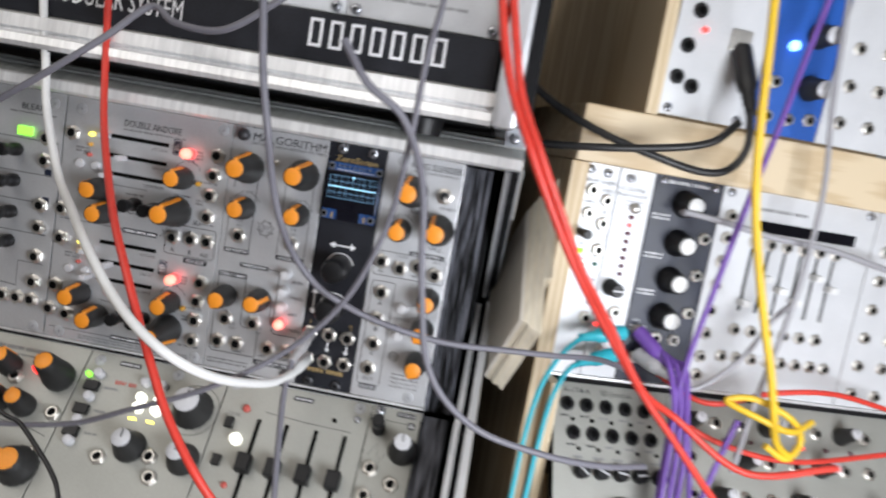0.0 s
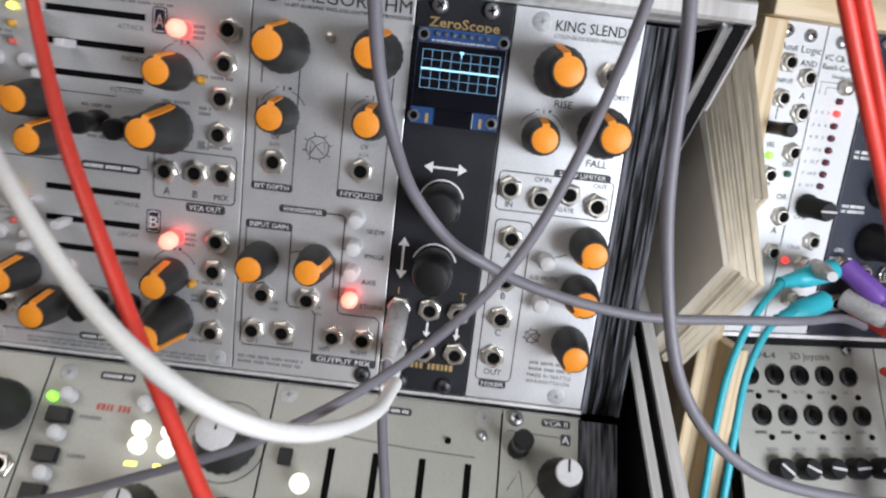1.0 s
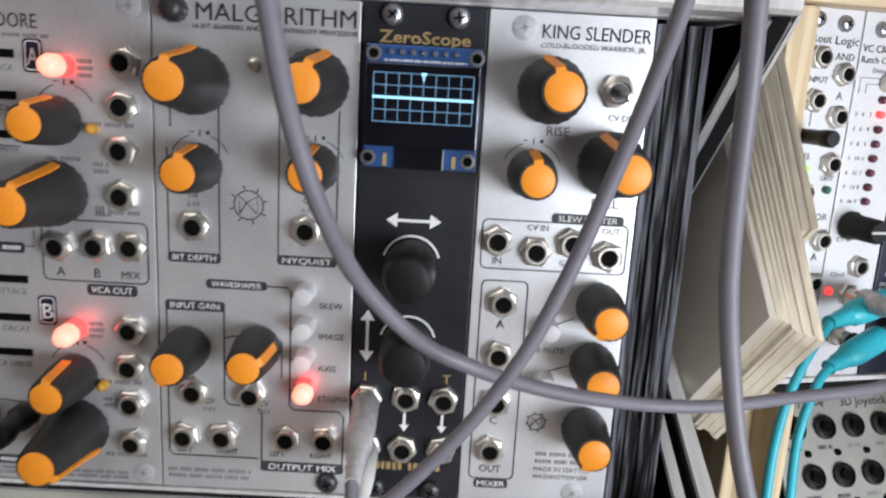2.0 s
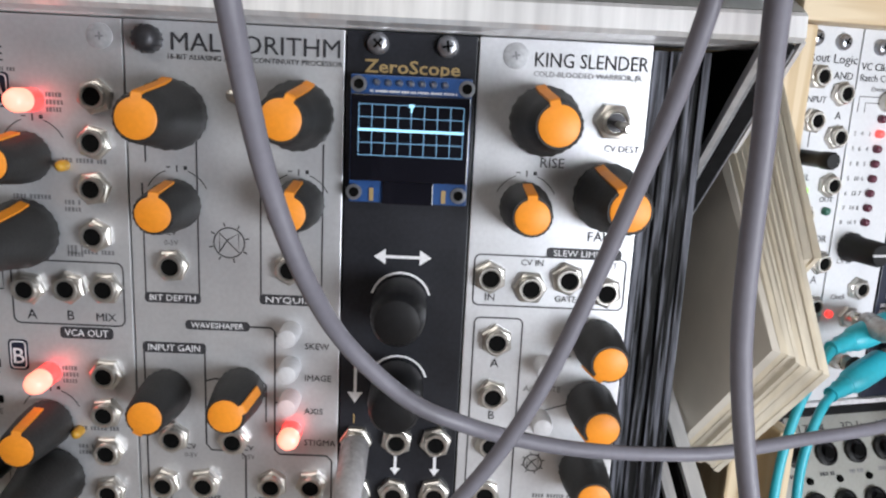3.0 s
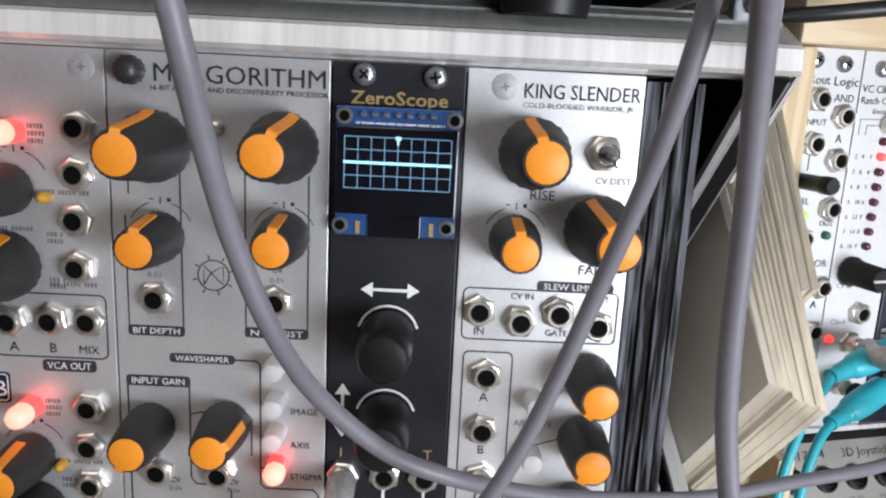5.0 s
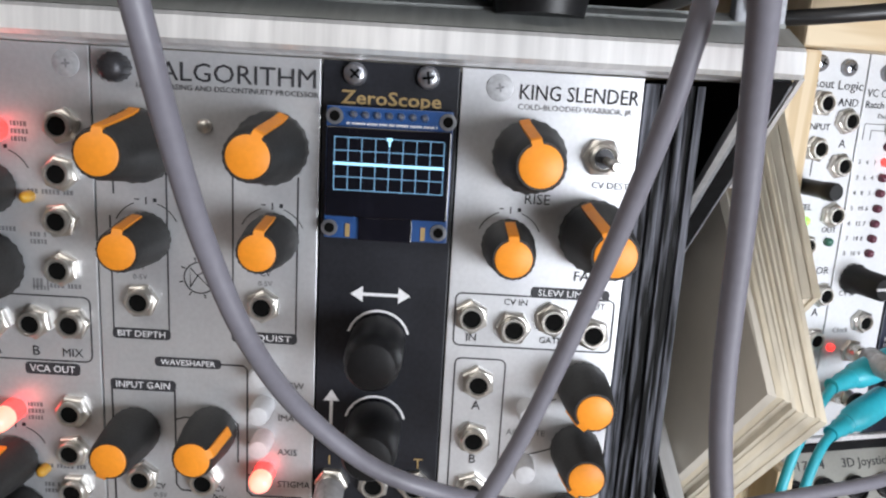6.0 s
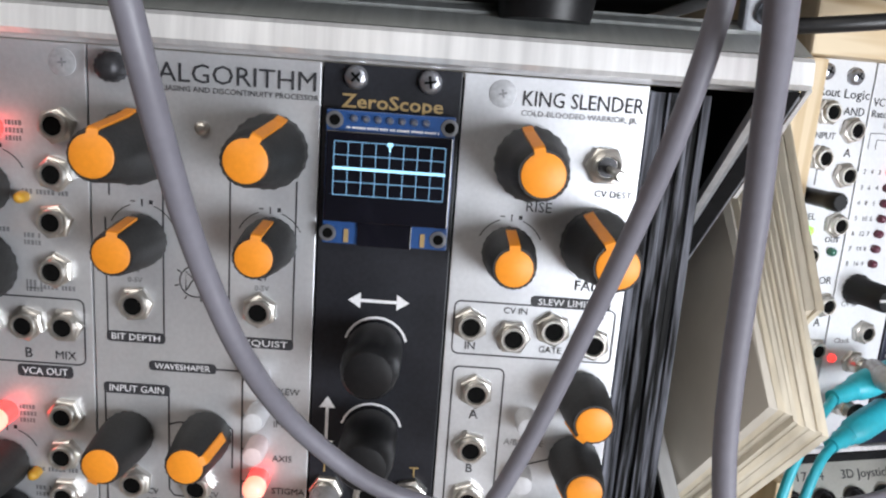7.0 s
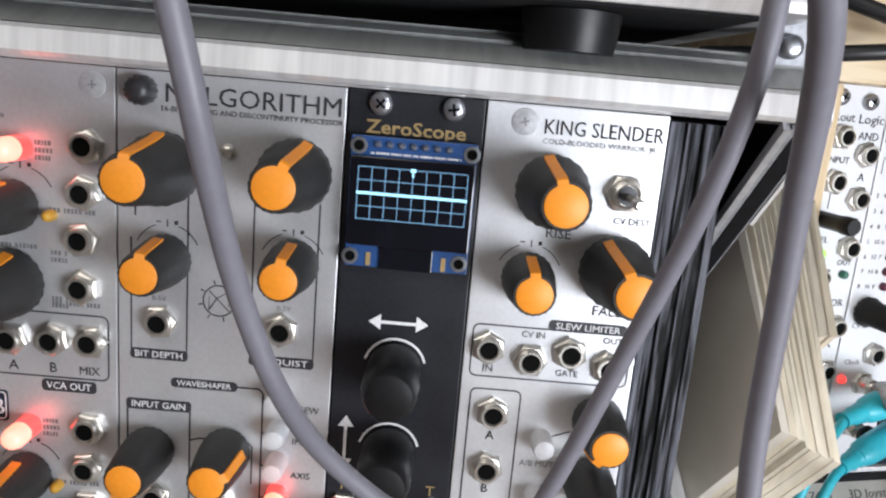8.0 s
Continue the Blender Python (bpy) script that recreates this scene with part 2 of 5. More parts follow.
# shared meshes
def jack_mesh():
    bm = bmesh.new()
    turned([(4.15, 0.0), (4.15, 1.3), (3.7, 1.7), (3.15, 1.8)], 6, 0, bm)
    outer = [(3.05, 1.7), (3.05, 2.9), (2.8, 3.2), (2.3, 3.2), (2.1, 2.9), (2.1, 0.6)]
    rings = []
    for r, h in outer:
        rings.append([bm.verts.new((r * math.cos(2 * math.pi * i / 20) * MM, -h * MM, r * math.sin(2 * math.pi * i / 20) * MM)) for i in range(20)])
    for a, b in zip(rings, rings[1:]):
        for i in range(20):
            bm.faces.new((a[i], a[(i + 1) % 20], b[(i + 1) % 20], b[i]))
    return smooth(mesh_of(bm, "jack", NICKEL), 35)


JACK = jack_mesh()
SOCKET = mesh_of(turned([(2.09, 2.5), (2.09, 2.6)], 20), "socket", HOLE)
SCREW_HEAD = smooth(mesh_of(turned([(2.6, 0), (2.6, 1.0), (2.2, 1.7), (1.2, 2.1)], 20), "screw", SCREW))
SCREW_DARK = smooth(mesh_of(turned([(2.9, 0), (2.9, 1.0), (2.4, 1.7), (1.2, 2.1)], 20), "screw", DARK_SCREW))
SCREW_FLAT = smooth(mesh_of(turned([(3.0, 0), (3.0, 0.14), (2.9, 0.2)], 20), "screw", DULL_SCREW))
CROSS = mesh_of(slab(-1.3, 1.3, -2.25, -2.0, -0.25, 0.25, bm=slab(-0.25, 0.25, -2.24, -2.0, -1.3, 1.3)), "slot", HOLE)
CROSS_LOW = mesh_of(slab(-0.9, 0.9, -0.3, -0.1, -0.2, 0.2, bm=slab(-0.2, 0.2, -0.29, -0.1, -0.9, 0.9)), "slot", GREY_INK)


def jack(parent, x, z):
    o = part("jack", JACK, NICKEL, parent)
    o.matrix_basis = at(x, 0, z) @ pose(0, 0, 0, 0, (x * 37 + z * 17) % 60, 0)
    part("socket", SOCKET, HOLE, o)
    return o


def screw(parent, x, z, kind="bright"):
    me = {"bright": SCREW_HEAD, "dark": SCREW_DARK, "flat": SCREW_FLAT}[kind]
    o = part("screw", me, SCREW, parent)
    o.matrix_basis = at(x, 0, z) @ pose(0, 0, 0, 0, (x * 53 + z * 29) % 90, 0)
    part("slot", CROSS_LOW if kind == "flat" else CROSS, HOLE, o)


KNOBS = {}


def knob_meshes(kind):
    if kind in KNOBS:
        return KNOBS[kind]
    if kind == "big":
        prof, top, cap = [(7.6, 0.6), (8.2, 1.2), (8.1, 5.5), (7.2, 9.0), (6.2, 16.0), (5.3, 22.5), (4.9, 23.2)], 23.2, 4.35
    else:
        prof, top, cap = [(5.9, 0.6), (6.1, 1.2), (5.9, 6.0), (5.3, 11.0), (4.75, 15.6), (4.5, 16.2)], 16.2, 3.95
    body = smooth(mesh_of(turned(prof, 40, 0.035), "knob", RUBBER), 50)
    disc = smooth(mesh_of(turned([(cap, top - 0.3), (cap, top + 0.25), (cap - 0.3, top + 0.45)], 28), "cap", ORANGE), 40)
    bm = bmesh.new()
    a = [(r + 0.28, h) for r, h in prof if h > 5] + [(cap - 0.2, top + 0.42)]
    quads = [[bm.verts.new((s * 1.1 * MM, -h * MM, r * MM)) for s in (-1, 1)] for r, h in a]
    low = [[bm.verts.new((s * 1.1 * MM, -h * MM, (r - 0.9) * MM)) for s in (-1, 1)] for r, h in a]
    for (p, q), (u, v) in zip(zip(quads, quads[1:]), zip(low, low[1:])):
        bm.faces.new((p[0], p[1], q[1], q[0])), bm.faces.new((p[0], q[0], v[0], u[0])), bm.faces.new((p[1], u[1], v[1], q[1]))
    line = mesh_of(bm, "pointer", ORANGE)
    KNOBS[kind] = body, disc, line
    return KNOBS[kind]


def knob(parent, x, z, turn=0, kind="small"):
    body, disc, line = knob_meshes(kind)
    k = part("knob", body, RUBBER, parent, "dusty dark grey rubber knob with an orange cap")
    k.matrix_basis = at(x, 0, z) @ pose(0, 0, 0, 0, turn, 0)
    part("cap", disc, ORANGE, k, "flat orange plastic cap")
    part("pointer", line, ORANGE, k, "orange pointer line")
    return k


STEM = smooth(mesh_of(turned([(3.6, 0.3), (3.6, 4.5), (2.9, 5.2), (2.9, 10.5), (3.5, 11.0), (3.5, 15.0), (3.0, 15.6)], 20, 0.05), "trim_knob", PLASTIC), 50)
LED_DOME = [(2.4, 0), (2.4, 3.2), (2.1, 4.6), (1.3, 5.6), (0.5, 6.0)]


def dome(parent, x, z, material, r=1.0, name="led", h=None, label=""):
    prof = [(a * r / 2.4, b * (h or r * 2.4) / 6.0) for a, b in LED_DOME]
    me = smooth(mesh_of(turned(prof, 18), name, material), 50)
    o = part(name, me, material, parent, label)
    o.matrix_basis = at(x, 0, z)
    return o


def lit_cap(parent, x, z, r, h0, h1, material):
    """The brightest, outer end of a lit lens."""
    me = smooth(mesh_of(turned([(r, h0), (r, h0 + 0.55 * (h1 - h0)), (r * 0.82, h0 + 0.85 * (h1 - h0)), (r * 0.45, h1)], 18), "lens_tip", material), 60)
    o = part("lens_tip", me, material, parent, "glowing lens tip")
    o.matrix_basis = at(x, 0, z)


def button(parent, x, z, material, r=2.6, h=2.6, label=""):
    me = smooth(mesh_of(turned([(r, 0), (r, h * 0.75), (r * 0.85, h), (r * 0.5, h * 1.06)], 22), "button", material), 40)
    o = part("button", me, material, parent, label)
    o.matrix_basis = at(x, 0, z)


def tag_plate(parent, x0, z0, x1, z1, text="", flat=True, size=None):
    """A black printed tab with light words."""
    part("label_tab", plate(round_box(x0, z0, x1, z1, min(0.9, (z1 - z0) / 2.2)), 0, 0.14), INK, parent)
    if text:
        letters(text, (x0 + x1) / 2, z0 + (z1 - z0) * 0.22, size or (z1 - z0) * 0.58, WHITE_INK, parent, "CENTER", (x1 - x0) * 0.82, 0.22)
    else:
        bars(x0 + 1, x1 - 0.8, z0 + (z1 - z0) * 0.3, (z1 - z0) * 0.4, WHITE_INK, parent, 1, words=2, seed=int(x0 * 7 + z0) & 255).matrix_basis = at(0, -0.1, 0)


def module(name, row, x0, x1, material, label, height=128.5, z0=0.0):
    m = thing(name, row @ at(x0, 0, z0), label, "synthesizer module", "modules of one rack row")
    w = x1 - x0
    part("front_panel", slab(0.2, w - 0.2, 0, 2.0, 0, height, 0.25), material, m)
    # Added black sheet that stands for the shade in the gap between panels.
    part("gap_shade_fill", slab(-0.19, 0.19, 1.2, 8.0, 1, height - 1), HOLE, m)
    part("circuit_board", slab(w / 2 - 0.8, w / 2 + 0.8, 2.2, 34, 10, height - 10), PCB, m)
    return m


def cable_mesh(points, radius, closed_ends=True, n=12, per=8):
    """A round cable along a smooth curve through the points."""
    P = [Vector(p) * MM for p in points]
    P = [2 * P[0] - P[1]] + P + [2 * P[-1] - P[-2]]
    path = []
    for i in range(1, len(P) - 2):
        a, b, c, d = P[i - 1:i + 3]
        for k in range(per):
            t = k / per
            path.append(0.5 * (2 * b + (c - a) * t + (2 * a - 5 * b + 4 * c - d) * t * t + (3 * b - a - 3 * c + d) * t ** 3))
    path.append(P[-2])
    bm = bmesh.new()
    rings, side = [], Vector((0.3, 1, 0.2)).normalized()
    for i, p in enumerate(path):
        d = (path[min(i + 1, len(path) - 1)] - path[max(i - 1, 0)]).normalized()
        side = (side - side.dot(d) * d).normalized()
        up = d.cross(side)
        rings.append([bm.verts.new(p + radius * MM * (math.cos(2 * math.pi * j / n) * side + math.sin(2 * math.pi * j / n) * up)) for j in range(n)])
    for a, b in zip(rings, rings[1:]):
        for j in range(n):
            bm.faces.new((a[j], a[(j + 1) % n], b[(j + 1) % n], b[j]))
    bm.faces.new(rings[0]), bm.faces.new(rings[-1])
    return bm


def plug_between(tip, tail, material, parent, r=3.6, name="plug"):
    """A moulded jack plug from its tip at the socket to where the cable leaves."""
    a, b = Vector(tip), Vector(tail)
    ln = (b - a).length
    bm = turned([(2.9, 0.2), (r, 1.0), (r, ln * 0.45), (r * 0.92, ln * 0.62), (r * 0.62, ln * 0.70), (r * 0.72, ln * 0.74), (r * 0.56, ln * 0.79), (r * 0.66, ln * 0.84), (r * 0.5, ln * 0.9), (r * 0.55, ln)], 18)
    q = Vector((0, -1, 0)).rotation_difference(b - a)
    bmesh.ops.transform(bm, matrix=Matrix.Translation(a * MM) @ q.to_matrix().to_4x4(), verts=bm.verts[:])
    return part(name, smooth(mesh_of(bm, name, material), 45), material, parent)


def patch_cable(points, radius, material, label, plugs=(), bent=False):
    """Points in millimetres, z counted from the panel's foot one metre up."""
    base = thing("patch_cable", Matrix.Translation((0, 0, 1.0)), label, "patch cable", "patch cables")
    part("cord", smooth(mesh_of(cable_mesh(points, radius), "cord", material), 60), material, base)
    for tip, tail, m, *thick in plugs:
        plug_between(tip, tail, m, base, *thick)
    return base

# ---- the setting ----
def structure(name, bm, material, label):
    ob = new(name, mesh_of(bm, name, material))
    return tagged(ob, label, name.split("_")[0], "", "structure")


structure("tabletop", slab(-1500, 1500, -500, 1199, 840, 870, 2), TABLE, "brown laminate worktop under the instrument cases")
structure("floor", slab(-2200, 2200, -2600, 1200, -20, 0), PAINT, "plain grey floor of the room")
structure("ceiling", slab(-2200, 2200, -2600, 1200, 2500, 2520), PAINT, "plain pale ceiling of the room")
structure("wall_north", slab(-2200, 2200, 1200, 1220, 0, 2500), PAINT, "plain pale painted wall")
structure("wall_south", slab(-2200, 2200, -2620, -2600, 0, 2500), PAINT, "plain pale painted wall")
structure("wall_east", slab(2200, 2220, -2600, 1200, 0, 2500), PAINT, "plain pale painted wall")
structure("wall_west", slab(-2220, -2200, -2600, 1200, 0, 2500), PAINT, "plain pale painted wall")

UP = Matrix.Translation((0, 0, 1.0))
LOW = Matrix.Translation((0, 0, 0.9965)) @ pose(0, 0, 0, -40)


def extruded(profile, x0, x1, bm=None):
    """A profile of (y, z) drawn out along x."""
    bm = bm or bmesh.new()
    a = [bm.verts.new((x0 * MM, y * MM, z * MM)) for y, z in profile]
    b = [bm.verts.new((x1 * MM, y * MM, z * MM)) for y, z in profile]
    bm.faces.new(a), bm.faces.new(b[::-1])
    for i in range(len(a)):
        j = (i + 1) % len(a)
        bm.faces.new((a[i], b[i], b[j], a[j]))
    return bm


# lower instrument case: steep upper row, sloping lower row
case = thing("instrument_case", Matrix.Translation((0, 0, 0.870)), "black instrument case with a silver aluminium edge", "rack case")
Z = 130.0
part("top_rail", extruded([(-13, Z + 131.4), (-14.5, Z + 132.4), (-14, Z + 136.8), (-13, Z + 137.7), (6, Z + 138), (6, Z + 130.6), (-3, Z + 130.6), (-4, Z + 131)], -420, 99), RAIL, case, "broad silver aluminium front rail")
part("rail_lip", extruded([(-12.8, Z + 137.9), (-4.2, Z + 142.0), (-3.9, Z + 141.2), (-2.6, Z + 141.8), (-2.2, Z + 143.0), (1.0, Z + 144.4), (1.3, Z + 143.5), (2.6, Z + 144.0), (3.0, Z + 145.2), (34, Z + 146.6), (34, Z + 132), (6.2, Z + 132), (6.2, Z + 138.2)], -420, 99), LIP, case, "sloping grooved top lip of the rail")
part("middle_rail", extruded([(-0.6, Z - 1.4), (-0.6, Z - 0.4), (7, Z - 0.4), (7, Z - 9), (3, Z - 9)], -420, 71.2), RAIL, case)
# Raised black strip in place of the shaded groove under the rail.
part("groove_shade", extruded([(0.4, Z - 3.4), (-1.0, Z - 2.2), (-1.0, Z - 1.5), (6, Z - 1.5), (6, Z - 3.4)], -420, 71.2), DARK, case)
for i in range(7):
    x = 71.6 + i * 1.95
    d = (0.0, 1.2, 0.3, 1.6, 0.5, 1.0, 0.2)[i]
    part("cheek_rib", slab(x, x + 1.75, 1.2 + d, 26, Z - 2, Z + 129.2, 0.15), RIBBED, case, "worn ribbed black wooden strip")
bm = bmesh.new()
slab(71.6, 85, 2, 26, -132, -2, 0.3, bm)
low = part("lower_cheek", bm, RIBBED, case, "worn black wooden strip")
low.matrix_basis = Matrix.Translation((0, 0, -0.870)) @ LOW @ at(0, 0, 2)
prof = [(-12, Z + 131), (-8, Z + 127), (78, Z + 49.6), (74, Z + 44), (-70, Z - 24), (-70, 0), (190, 0), (190, Z + 131)]
part("side_wall", extruded(prof, 94, 98), DARK, case, "black painted side wall")
inner = [(30, Z + 131), (60, Z + 12), (60, 0), (190, 0), (190, Z + 131)]
part("inner_lining", extruded(inner, 85.2, 88.4), DARK, case)
part("back_wall", slab(-420, 94, 185, 190, 0, Z + 131), DARK, case)
part("base", slab(-420, 94, -64, 190, 0, 5), DARK, case)


def edge_strip(p, q, x0, x1, thick=3.0):
    d = Vector((0, q[0] - p[0], q[1] - p[1]))
    n = Vector((0, d.z, -d.y)).normalized() * thick
    return extruded([p, q, (q[0] - n.y, q[1] - n.z), (p[0] - n.y, p[1] - n.z)], x0, x1)


part("side_edge", edge_strip((-11, Z + 130), (78, Z + 50), 93.0, 98.6, 2.0), BRACKET, case, "dull dark metal edge")
part("side_edge", edge_strip((-11, Z + 129.6), (78, Z + 49.6), 91.2, 92.8, 2.4), EDGE, case, "thin silver edge line")
part("side_edge", edge_strip((-13, Z + 131.4), (16, Z + 105.4), 98.8, 99.8, 1.6), RAIL, case, "bright outer corner of the side edge")
part("side_edge", edge_strip((76, Z + 47.8), (-72, Z - 23), 94.8, 99, 2.0), RAIL, case, "silver aluminium angle edge")
part("side_edge", edge_strip((76, Z + 45.8), (-72, Z - 25), 88.6, 91.6, 2.0), RAIL, case, "silver aluminium angle edge")

# upper instrument case on rubber feet
upper = thing("upper_instrument_case", Matrix.Translation((0, 0, 1.1505)), "silver edged black instrument case standing on rubber feet", "rack case")
part("bottom_rail", extruded([(-22, 0), (-24, 2.2), (-23, 6.0), (-18, 7.2), (-17.5, 8.5), (-20, 9.4), (-19, 15.5), (-13, 17.0), (30, 17.0), (30, 0)], -420, 80), RAIL, upper, "stepped silver aluminium rail")
part("underside", slab(-420, 80, -20, 200, -0.6, 1.6), DARK, upper)
part("name_strip", slab(-420, 78, -13.5, -6, 17.2, 40.5, 0.3), BLACK, upper, "black front strip with silver lettering")
part("side_profile", slab(80, 92, -24, 200, 0, 190, 2.5), EDGE, upper, "silver aluminium corner profile")
part("side_panel", slab(92.2, 99, -14, 200, 6, 190, 1), DARK, upper)
part("back_wall", slab(-420, 80, 195, 200, 0, 190), DARK, upper)
part("top_wall", slab(-420, 92, -10, 200, 190, 196), DARK, upper)
UPPER = Matrix.Translation((0, -0.008, 1.1925))
foot = part("foot", smooth(mesh_of(turned([(9.5, 0), (10.5, 1), (10.0, 6), (9.4, 9.0)], 32), "foot", PLASTIC)), PLASTIC, upper, "black rubber foot")
foot.matrix_basis = Matrix.Translation((0.046, -0.004, 0.0)) @ pose(0, 0, 0, 90)
foot2 = part("foot", foot.data, PLASTIC, upper, "black rubber foot")
foot2.matrix_basis = Matrix.Translation((-0.36, -0.004, 0.0)) @ pose(0, 0, 0, 90)
letters("MODULAR SYSTEM", -150, 25.5, 9.5, WHITE_INK, upper, "LEFT", 70, 13.8)
# maker's mark as a row of plain blocks
for i in range(7):
    x = -16 + i * 10.2
    bm = slab(x + 0.8, x + 7.4, -13.9, -13.4, 36.2, 37.6)
    slab(x + 0.8, x + 7.4, -13.9, -13.4, 24.0, 25.4, bm=bm)
    slab(x + 0.8, x + 2.2, -13.9, -13.4, 25.4, 36.2, bm=bm), slab(x + 6.0, x + 7.4, -13.9, -13.4, 25.4, 36.2, bm=bm)
    part("mark_block", bm, WHITE_INK, upper, "plain silver outlined block")
br = thing("corner_bracket", Matrix.Translation((0.094, -0.004, 1.1388)), "dark steel bracket bolted beside the case foot", "bracket")
part("plate", slab(-6, 5, 2, 6, 3, 22, 0.8), BRACKET, br, "dull steel plate")
for x, z in ((-1, 8), (-0.5, 16)):
    o = part("bolt", smooth(mesh_of(turned([(2.6, 0), (2.6, 1.6), (2.0, 2.4), (1.2, 2.6)], 18), "bolt", SCREW)), SCREW, br)
    o.matrix_basis = at(x, 2, z)

# upper case modules, cut off by the view
for i, (a, b, c) in enumerate(((-420, -210, ALU), (-210, -60, ALU), (-60, 0, WHITE_PANEL), (0, 78, ALU))):
    u = module("upper_module", UPPER, a, b, c, "pale aluminium synthesizer module of the upper case")
    screw(u, 5, 3.5, "bright"), screw(u, b - a - 5, 3.5, "bright")
    bars(8, min(b - a - 8, 60), 10, 1.5, GREY_INK, u, 1, words=4, seed=i)
    for k in range(int((b - a) / 20)):
        jack(u, 12 + 18 * k, 22)
    if i == 3:
        o = part("knob", smooth(mesh_of(turned([(9, 0.5), (9, 8), (7, 14)], 24), "knob", RUBBER)), RUBBER, u)
        o.matrix_basis = at(26, 0, 32)

# ---- dual envelope module ----
X0 = -141.4
da = module("dual_envelope_module", UP, X0, -50.8, ALU, "silver module with slider slots and orange capped knobs", 130.3)


def da_x(v):
    return v - X0


letters("DOUBLE ANDORE", da_x(-109.5), 119.6, 3.4, INK, da, "LEFT", 31)
bars(da_x(-109.5), da_x(-75), 117.4, 0.9, GREY_INK, da, words=6, seed=4)
for x, z in ((-57.4, 112.6), (-58.1, 102.0), (-58.7, 91.2), (-58.9, 79.8), (-57.9, 44.5), (-58.4, 34.1), (-58.3, 23.7), (-58.3, 12.5), (-75.8, 66.1), (-66.0, 66.6), (-57.0, 66.8), (-136.3, 111.4), (-138, 70.6), (-137, 54.7), (-137.6, 28.7), (-139.2, 15.4), (-129.5, 14.0)):
    jack(da, da_x(x), z)
for x, z, t, k in ((-74.0, 98.0, 6, "small"), (-75.2, 80.0, 18, "big"), (-72.8, 31.2, 4, "small"), (-72.4, 16.2, 122, "big"), (-117, 84.9, -50, "small"), (-112.8, 73.0, 8, "small"), (-122.5, 27.1, 12, "small"), (-111.9, 16.6, 10, "small")):
    knob(da, da_x(x), z, t, k)
for x, z in ((-98, 79.8), (-87.2, 79.1), (-97.5, 19.3), (-86.5, 19.4)):
    o = part("trim_knob", STEM, PLASTIC, da, "small black plastic trim knob")
    o.matrix_basis = at(da_x(x), 0, z)
for z in (113.4, 103.4, 93.8, 56.6, 46.2, 36.6):
    part("slider_slot", slab(da_x(-115.5), da_x(-84.2), -0.25, 0.3, z - 1.0, z + 1.0), HOLE, da)
for x, z in ((-117, 113), (-107, 102.9), (-114, 92.8), (-121, 51), (-108, 45.6), (-119, 37)):
    o = part("slider_cap", smooth(mesh_of(slab(-1.5, 1.5, -9, -0.3, -1.3, 1.3, 0.5), "slider_cap", CLEAR)), CLEAR, da, "clear plastic slider cap")
    o.matrix_basis = at(da_x(x), 0, z)
for x, z in ((-72.0, 111.2), (-72.0, 44.2)):
    dome(da, da_x(x), z, RED_LIT, 2.7, h=9.0, label="lit red indicator")
    lit_cap(da, da_x(x), z, 2.75, 4.6, 9.6, RED_CORE)
dome(da, da_x(-118.5), 113.2, RED_CORE, 1.4, h=6), dome(da, da_x(-122.5), 51, RED_LIT, 1.3, h=5)
for z in (112.4, 54.6):
    dome(da, da_x(-125.9), z, YELLOW_LIT, 1.1)
    dome(da, da_x(-125.9), z - 5.5, AMBER, 1.1), dome(da, da_x(-125.9), z - 11, RED_INK, 1.1)
for z in (96.3, 28.8):
    dome(da, da_x(-65.6), z, AMBER, 1.35)
for z in (113.2, 48.6):
    part("channel_tab", plate(round_box(da_x(-82.0), z - 4.0, da_x(-77.2), z + 4.0, 1.0), 0, 0.15), NAVY, da)
    part("tab_line", stroke(round_box(da_x(-81.4), z - 3.4, da_x(-77.8), z + 3.4, 0.8), 0.3, None, True, 0.2), WHITE_INK, da)
    letters("A" if z > 80 else "B", da_x(-79.6), z - 2.2, 4.0, WHITE_INK, da, "CENTER", 2.7, 0.26)
letters("A", da_x(-75.5), 58.2, 2.4, INK, da, "CENTER"), letters("B", da_x(-66.2), 58.2, 2.4, INK, da, "CENTER"), letters("MIX", da_x(-57.6), 58.2, 2.0, INK, da, "CENTER")
tag_plate(da, da_x(-69), 53.4, da_x(-56), 56.4, "VCA OUT")
tag_plate(da, da_x(-104), 63.6, da_x(-84.5), 66.4), tag_plate(da, da_x(-104), 4.2, da_x(-85), 6.8)
part("printed_line", stroke(round_box(da_x(-80.0), 57.0, da_x(-53), 73.0, 1.6), 0.35, None, True), INK, da)
for pts in ([(-139, 65.5), (-82, 65.5), (-82, 70)], [(-112, 88), (-93, 88), (-93, 91), (-84, 91)], [(-139, 5.4), (-84, 5.4), (-84, 22), (-112, 25)]):
    part("printed_line", stroke([(da_x(x), z) for x, z in pts], 0.3), INK, da)
for z, w in ((109.3, "ATTACK"), (99.6, "DECAY"), (89.6, "VCA DRIVE"), (52.6, "ATTACK"), (42.4, "DECAY"), (32.6, "VCA DRIVE")):
    letters(w, da_x(-84.4), z, 1.5, GREY_INK, da, "RIGHT")
